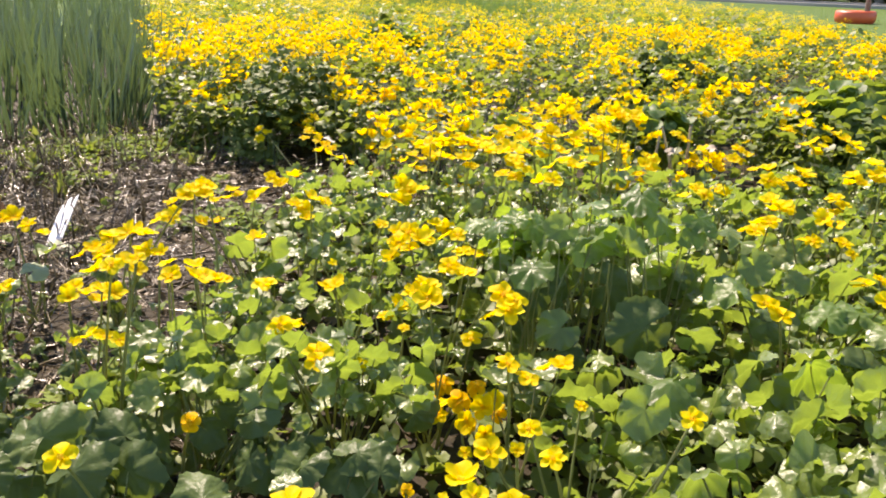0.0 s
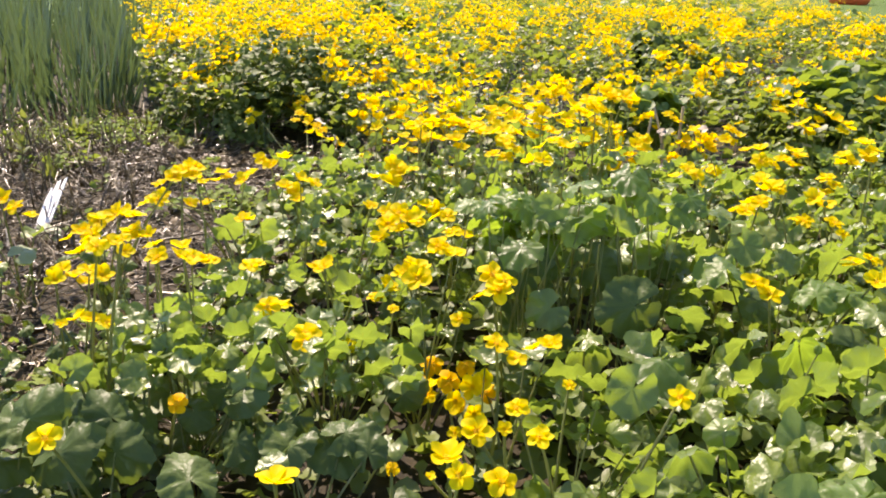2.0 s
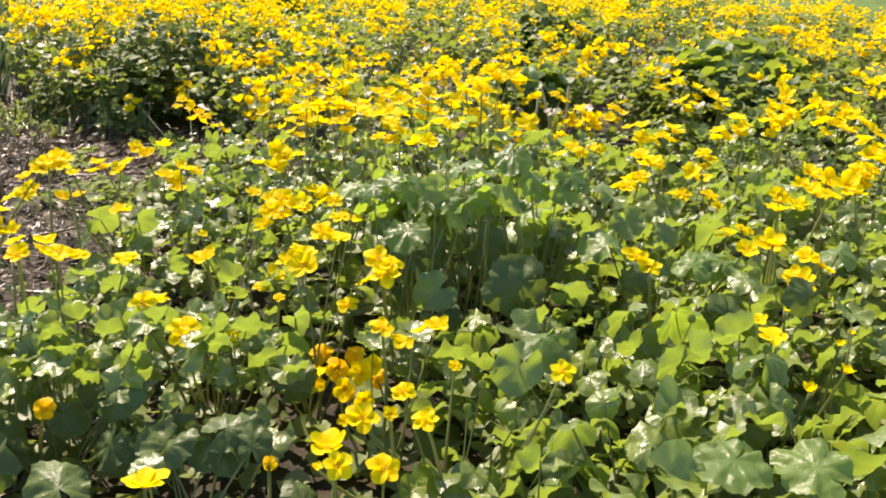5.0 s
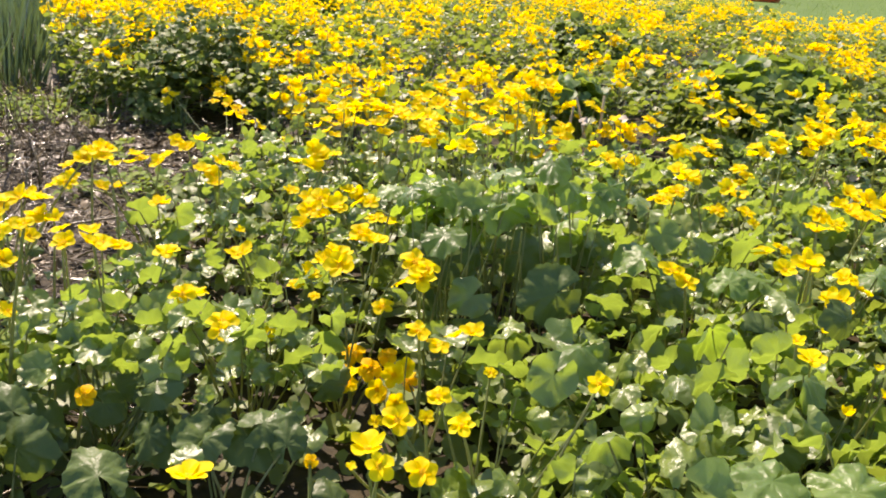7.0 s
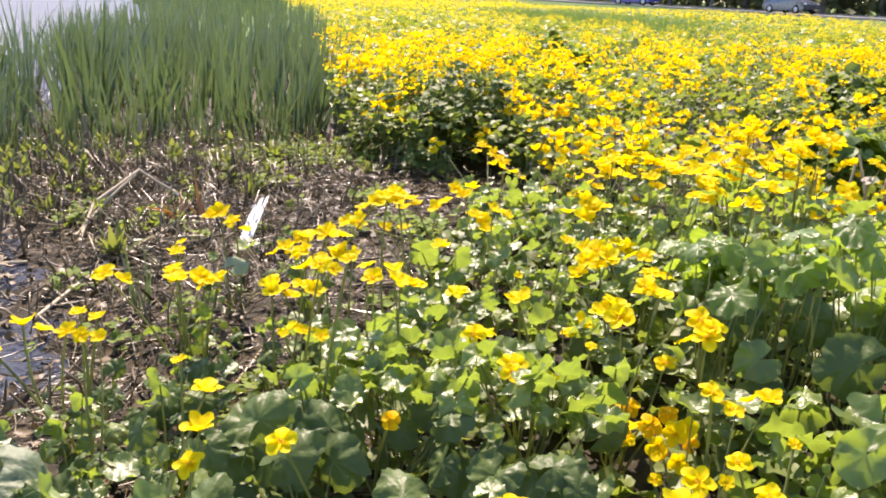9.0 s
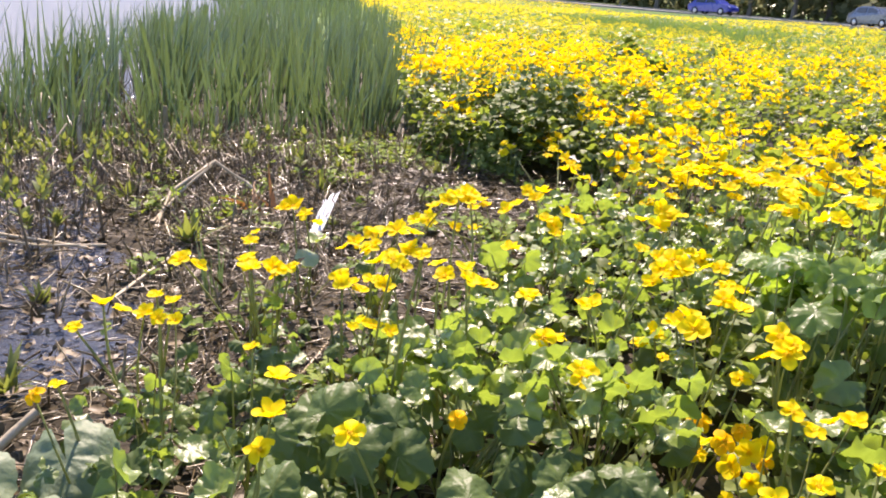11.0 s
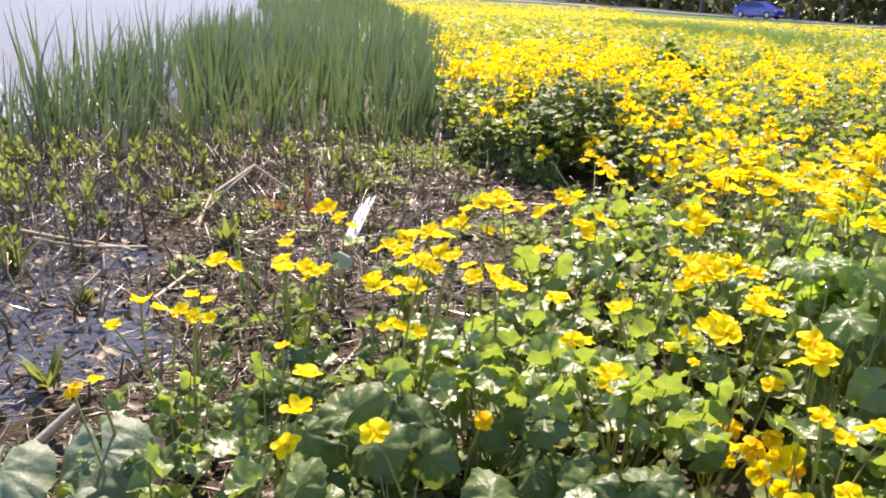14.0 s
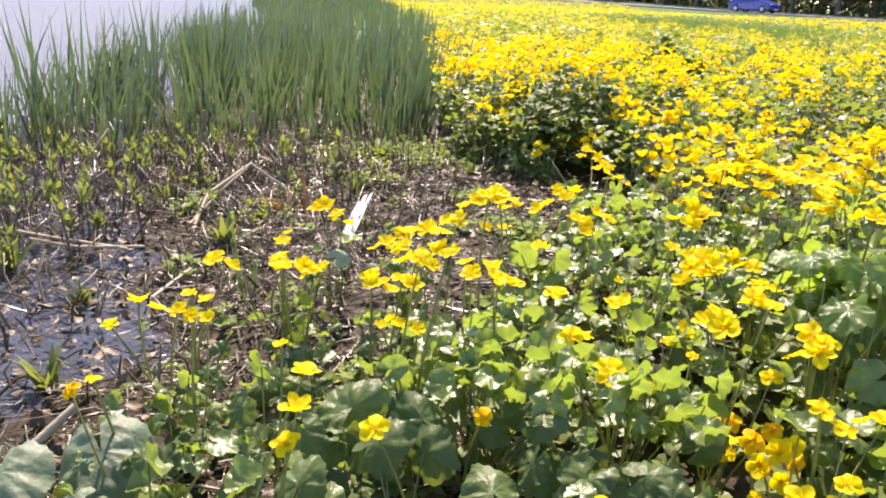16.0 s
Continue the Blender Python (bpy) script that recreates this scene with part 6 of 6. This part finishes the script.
# pale limp leaf at the mud's edge
pale = link_mesh("leaf", *leaf_shape(leaf_rng, 16, 2, cup=-0.3, wave=0.12), material("pale leaf", [(0.20, 0.26, 0.11), (0.28, 0.34, 0.16)], 0.5, 0.3, 60, "object", thin=(0.5, 0.55, 0.3), thin_mix=0.25))
for x, y, z, s in ((-0.97, 2.02, 0.22, 0.032), (-0.78, 1.95, 0.12, 0.02), (-1.225, 2.665, 0.06, 0.040), (-0.42, 2.42, 0.2, 0.02)):
    p = plant_at(x, y)
    part("leaf", pale, p, to_matrix(poses([(x, y, z)], 0.5, -1.2, 1.0, np.array([s]))[0], p.location), "pale faded leaf")

# ---------------------------------------------------------------- far side: ring and post, cars, trees, house
ring = thing("painted_tub", (11.1, 23.0, float(ground_height(11.1, 23.0))), "orange-red painted round tub on the lawn", "tub")


def turned(profile, sides=28):
    v, f = [], []
    for r, z in profile:
        for i in range(sides):
            a = 2 * math.pi * i / sides
            v.append((r * math.cos(a), r * math.sin(a), z))
    for k in range(len(profile) - 1):
        for i in range(sides):
            j = (i + 1) % sides
            f.append((k * sides + i, k * sides + j, (k + 1) * sides + j, (k + 1) * sides + i))
    return v, f


part("wall", link_mesh("wall", *turned([(0.44, 0.0), (0.50, 0.05), (0.52, 0.16), (0.51, 0.28), (0.47, 0.33), (0.40, 0.31), (0.36, 0.22), (0.36, 0.02)]), orange_mat), ring)
part("soil", link_mesh("soil", *turned([(0.37, 0.18), (0.001, 0.22)]), ground_mat), ring, None, "dark soil filling")
post = thing("wooden_post", (11.45, 23.1, 0.2), "brown weathered wooden post at the orange tub", "post")
part("shaft", link_mesh("shaft", *turned([(0.07, -0.2), (0.07, 2.2), (0.05, 2.26), (0.001, 2.27)], 12), post_mat), post)


def car(place, heading, paint, label):
    base = thing("car", place, label, "car")
    base.rotation_euler = (0, 0, heading)
    outline = [(-2.05, 0.35), (-2.08, 0.62), (-1.98, 0.92), (-1.70, 1.02), (-1.35, 1.38), (-0.9, 1.47), (0.1, 1.46), (0.55, 1.34), (1.05, 0.98), (1.75, 0.86), (2.02, 0.68), (2.06, 0.36), (1.75, 0.25), (-1.75, 0.25)]

    def slab(points, half_low, half_high, name, mat, parent, label=""):
        b = bmesh.new()
        rows = []
        for s in (-1, 1):
            rows.append([b.verts.new((px, s * (half_low + (half_high - half_low) * min(1, max(0, (pz - 0.9) / 0.55))), pz)) for px, pz in points])
        b.faces.new(rows[0]), b.faces.new(rows[1][::-1])
        for i in range(len(points)):
            j = (i + 1) % len(points)
            b.faces.new((rows[0][j], rows[0][i], rows[1][i], rows[1][j]))
        bmesh.ops.recalc_face_normals(b, faces=b.faces[:])
        bmesh.ops.bevel(b, geom=b.edges[:], offset=0.035, segments=2, affect="EDGES")
        me = bpy.data.meshes.new(name)
        b.to_mesh(me), b.free()
        me.materials.append(mat)
        return part(name, me, parent, None, label)

    slab(outline, 0.86, 0.66, "body", paint, base)
    slab([(-1.32, 1.02), (-1.22, 1.36), (-0.88, 1.41), (-0.35, 1.41), (-0.35, 1.0)], 0.875, 0.69, "rear_window", glass_mat, base, "dark tinted side glass")
    slab([(-0.27, 1.0), (-0.27, 1.41), (0.1, 1.40), (0.48, 1.29), (0.85, 1.0)], 0.875, 0.69, "front_window", glass_mat, base, "dark tinted side glass")
    tyre = link_mesh("tyre", *turned([(0.2, -0.1), (0.29, -0.1), (0.32, -0.06), (0.32, 0.06), (0.29, 0.1), (0.2, 0.1)], 20), tyre_mat)
    rim = link_mesh("rim", *turned([(0.2, 0.06), (0.17, 0.09), (0.04, 0.07), (0.001, 0.08)], 14), rim_mat)
    for wx in (-1.28, 1.30):
        for s in (-1, 1):
            wheel = part("wheel", tyre, base, Matrix.Translation((wx, s * 0.80, 0.32)) @ Matrix.Rotation(-s * math.pi / 2, 4, "X"))
            part("rim", rim, wheel, None, "silver alloy rim")
    for s in (-1, 1):
        b = bmesh.new()
        bmesh.ops.create_uvsphere(b, u_segments=10, v_segments=6, radius=0.14)
        bmesh.ops.scale(b, vec=(0.6, 1.1, 0.6), verts=b.verts[:])
        me = bpy.data.meshes.new("headlight")
        b.to_mesh(me), b.free()
        me.materials.append(lamp_mat)
        part("headlight", me, base, Matrix.Translation((1.93, s * 0.62, 0.70)), "clear glass headlight")
    return base


car((2.3, 78.6, float(ground_height(2.3, 78.6)) + 0.06), radians(-34), blue_paint, "blue hatchback car on the road")
car((13.4, 67.4, float(ground_height(13.4, 67.4)) + 0.06), radians(-56), silver_paint, "blue-grey car on the road")


def tube(path, radii, sides=8):
    v, f = [], []
    for p, r in zip(path, radii):
        for i in range(sides):
            a = 2 * math.pi * i / sides
            v.append((p[0] + r * math.cos(a), p[1] + r * math.sin(a), p[2]))
    for k in range(len(path) - 1):
        for i in range(sides):
            j = (i + 1) % sides
            f.append((k * sides + i, k * sides + j, (k + 1) * sides + j, (k + 1) * sides + i))
    return v, f


def tree_meshes(seed):
    r = random.Random(seed)
    height = r.uniform(8, 12)
    lean = (r.uniform(-0.8, 0.8), r.uniform(-0.5, 0.5))
    trunk_path = [(lean[0] * u * u, lean[1] * u * u, height * 0.8 * u) for u in (0, 0.05, 0.2, 0.4, 0.6, 0.8, 1)]
    v, f = tube(trunk_path, (0.34, 0.26, 0.22, 0.19, 0.15, 0.1, 0.05))
    tips = []
    limbs = []
    for k in range(9):
        u = r.uniform(0.22, 0.85)
        a = r.uniform(0, 6.28)
        s = Vector((lean[0] * u * u, lean[1] * u * u, height * 0.8 * u))
        e = s + Vector((math.cos(a), math.sin(a), r.uniform(0.35, 0.8))) * r.uniform(1.6, 3.2)
        mid = (s + e) / 2 + Vector((0, 0, 0.25))
        limbs.append(tube([s, mid, e], (0.085, 0.055, 0.02), 6))
        tips += [mid, e]
    tips.append(Vector((lean[0], lean[1], height * 0.85)))
    return link_mesh("trunk", v, f, bark_mat), [link_mesh("limb", *l, bark_mat) for l in limbs], tips


clump = [leaf_shape(leaf_rng, 5, 1, cup=0.3, wave=0.3, teeth=0) for _ in range(3)]


def crown_mesh(tips, seed, per=64):
    r = np.random.default_rng(seed)
    c = np.array([list(t) for t in tips])
    p = np.repeat(c, per, 0) + r.normal(0, 0.75, (len(c) * per, 3))
    m = poses(p, r.uniform(0, 1.5, len(p)), r.uniform(0, 6.28, len(p)), 0.0, r.uniform(0.13, 0.30, len(p)))
    ob = spread("crown", clump, m, r.integers(0, 3, len(p)), crown_mat, "", "")
    me = ob.data
    bpy.data.objects.remove(ob)
    return me


kinds = []
for s in (1, 2, 3):
    trunk, limbs, tips = tree_meshes(s)
    kinds.append((trunk, limbs, crown_mesh(tips, s)))
TREES = [(37, 35), (33, 42), (30, 48), (27, 53), (25.5, 60), (22.5, 64), (20.5, 70), (17.5, 75), (15, 79), (12.5, 83), (9.5, 83), (6, 88), (2, 89), (-3, 92), (-7, 97), (-12, 97), (-19, 103), (-28, 106), (-38, 112)]
for k, (x, y) in enumerate(TREES):
    trunk, limbs, crown = kinds[k % 3]
    tree = thing("tree", (x, y, float(ground_height(x, y)) - 0.05), "roadside tree with dark trunk and green spring crown", "tree", "trees behind the road")
    tree.rotation_euler = (0, 0, rnd.uniform(0, 6.28))
    part("trunk", trunk, tree)
    for l in limbs:
        part("limb", l, tree)
    part("crown", crown, tree, None, "green spring foliage")

# undergrowth along the wood's edge
n = 18000
s = rg.uniform(0, 1, n)
line = np.array([(52, 18), (39, 35), (31, 51), (23, 67), (13, 83), (0, 95), (-14, 102), (-40, 115), (-80, 132)], float)
k = s * (len(line) - 1)
i = np.minimum(k.astype(int), len(line) - 2)
base_xy = line[i] + (line[i + 1] - line[i]) * (k - i)[:, None] + np.array([1.5, 5.0]) + rg.normal(0, 4.0, (n, 2))
hh = (3.6 + 1.3 * waves(base_xy[:, 0], base_xy[:, 1], 40, 3)) * rg.random(n) ** 0.8
m = poses(np.column_stack([base_xy, ground_height(base_xy[:, 0], base_xy[:, 1]) + hh]), rg.uniform(0, 1.5, n), rg.uniform(0, 6.28, n), 0.0, rg.uniform(0.22, 0.48, n))
spread("undergrowth", clump, m, rg.integers(0, 3, n), crown_mat, "dark green undergrowth at the wood's edge", "bushes")

house = thing("house", (-9.5, 104, float(ground_height(-9.5, 104)) - 0.1), "beige rendered house among the trees", "house")


def block(name, lo, hi, mat, parent, label=""):
    b = bmesh.new()
    bmesh.ops.create_cube(b, size=1)
    for vtx in b.verts:
        vtx.co = Vector([lo[i] + (vtx.co[i] + 0.5) * (hi[i] - lo[i]) for i in range(3)])
    bmesh.ops.bevel(b, geom=b.edges[:], offset=0.02, segments=1, affect="EDGES")
    me = bpy.data.meshes.new(name)
    b.to_mesh(me), b.free()
    me.materials.append(mat)
    return part(name, me, parent, None, label)


block("wall", (-4, 0, 0), (4, 6, 5), wall_mat, house)
for wx in (-2.6, 0.0, 2.6):
    pane = block("window", (wx - 0.5, -0.06, 1.0), (wx + 0.5, 0.02, 2.3), glass_mat, house, "dark window")
    block("sill", (wx - 0.6, -0.16, 0.92), (wx + 0.6, 0.0, 1.0), kerb_mat, pane)
roof = link_mesh("roof", [(-4.4, -0.5, 4.9), (4.4, -0.5, 4.9), (4.4, 6.5, 4.9), (-4.4, 6.5, 4.9), (-4.4, 3, 7.6), (4.4, 3, 7.6)], [(0, 1, 5, 4), (2, 3, 4, 5), (0, 4, 3), (1, 2, 5), (3, 2, 1, 0)], tile_mat, False)
part("roof", roof, house)

for p in plants:
    if not p.children:
        bpy.data.objects.remove(p)
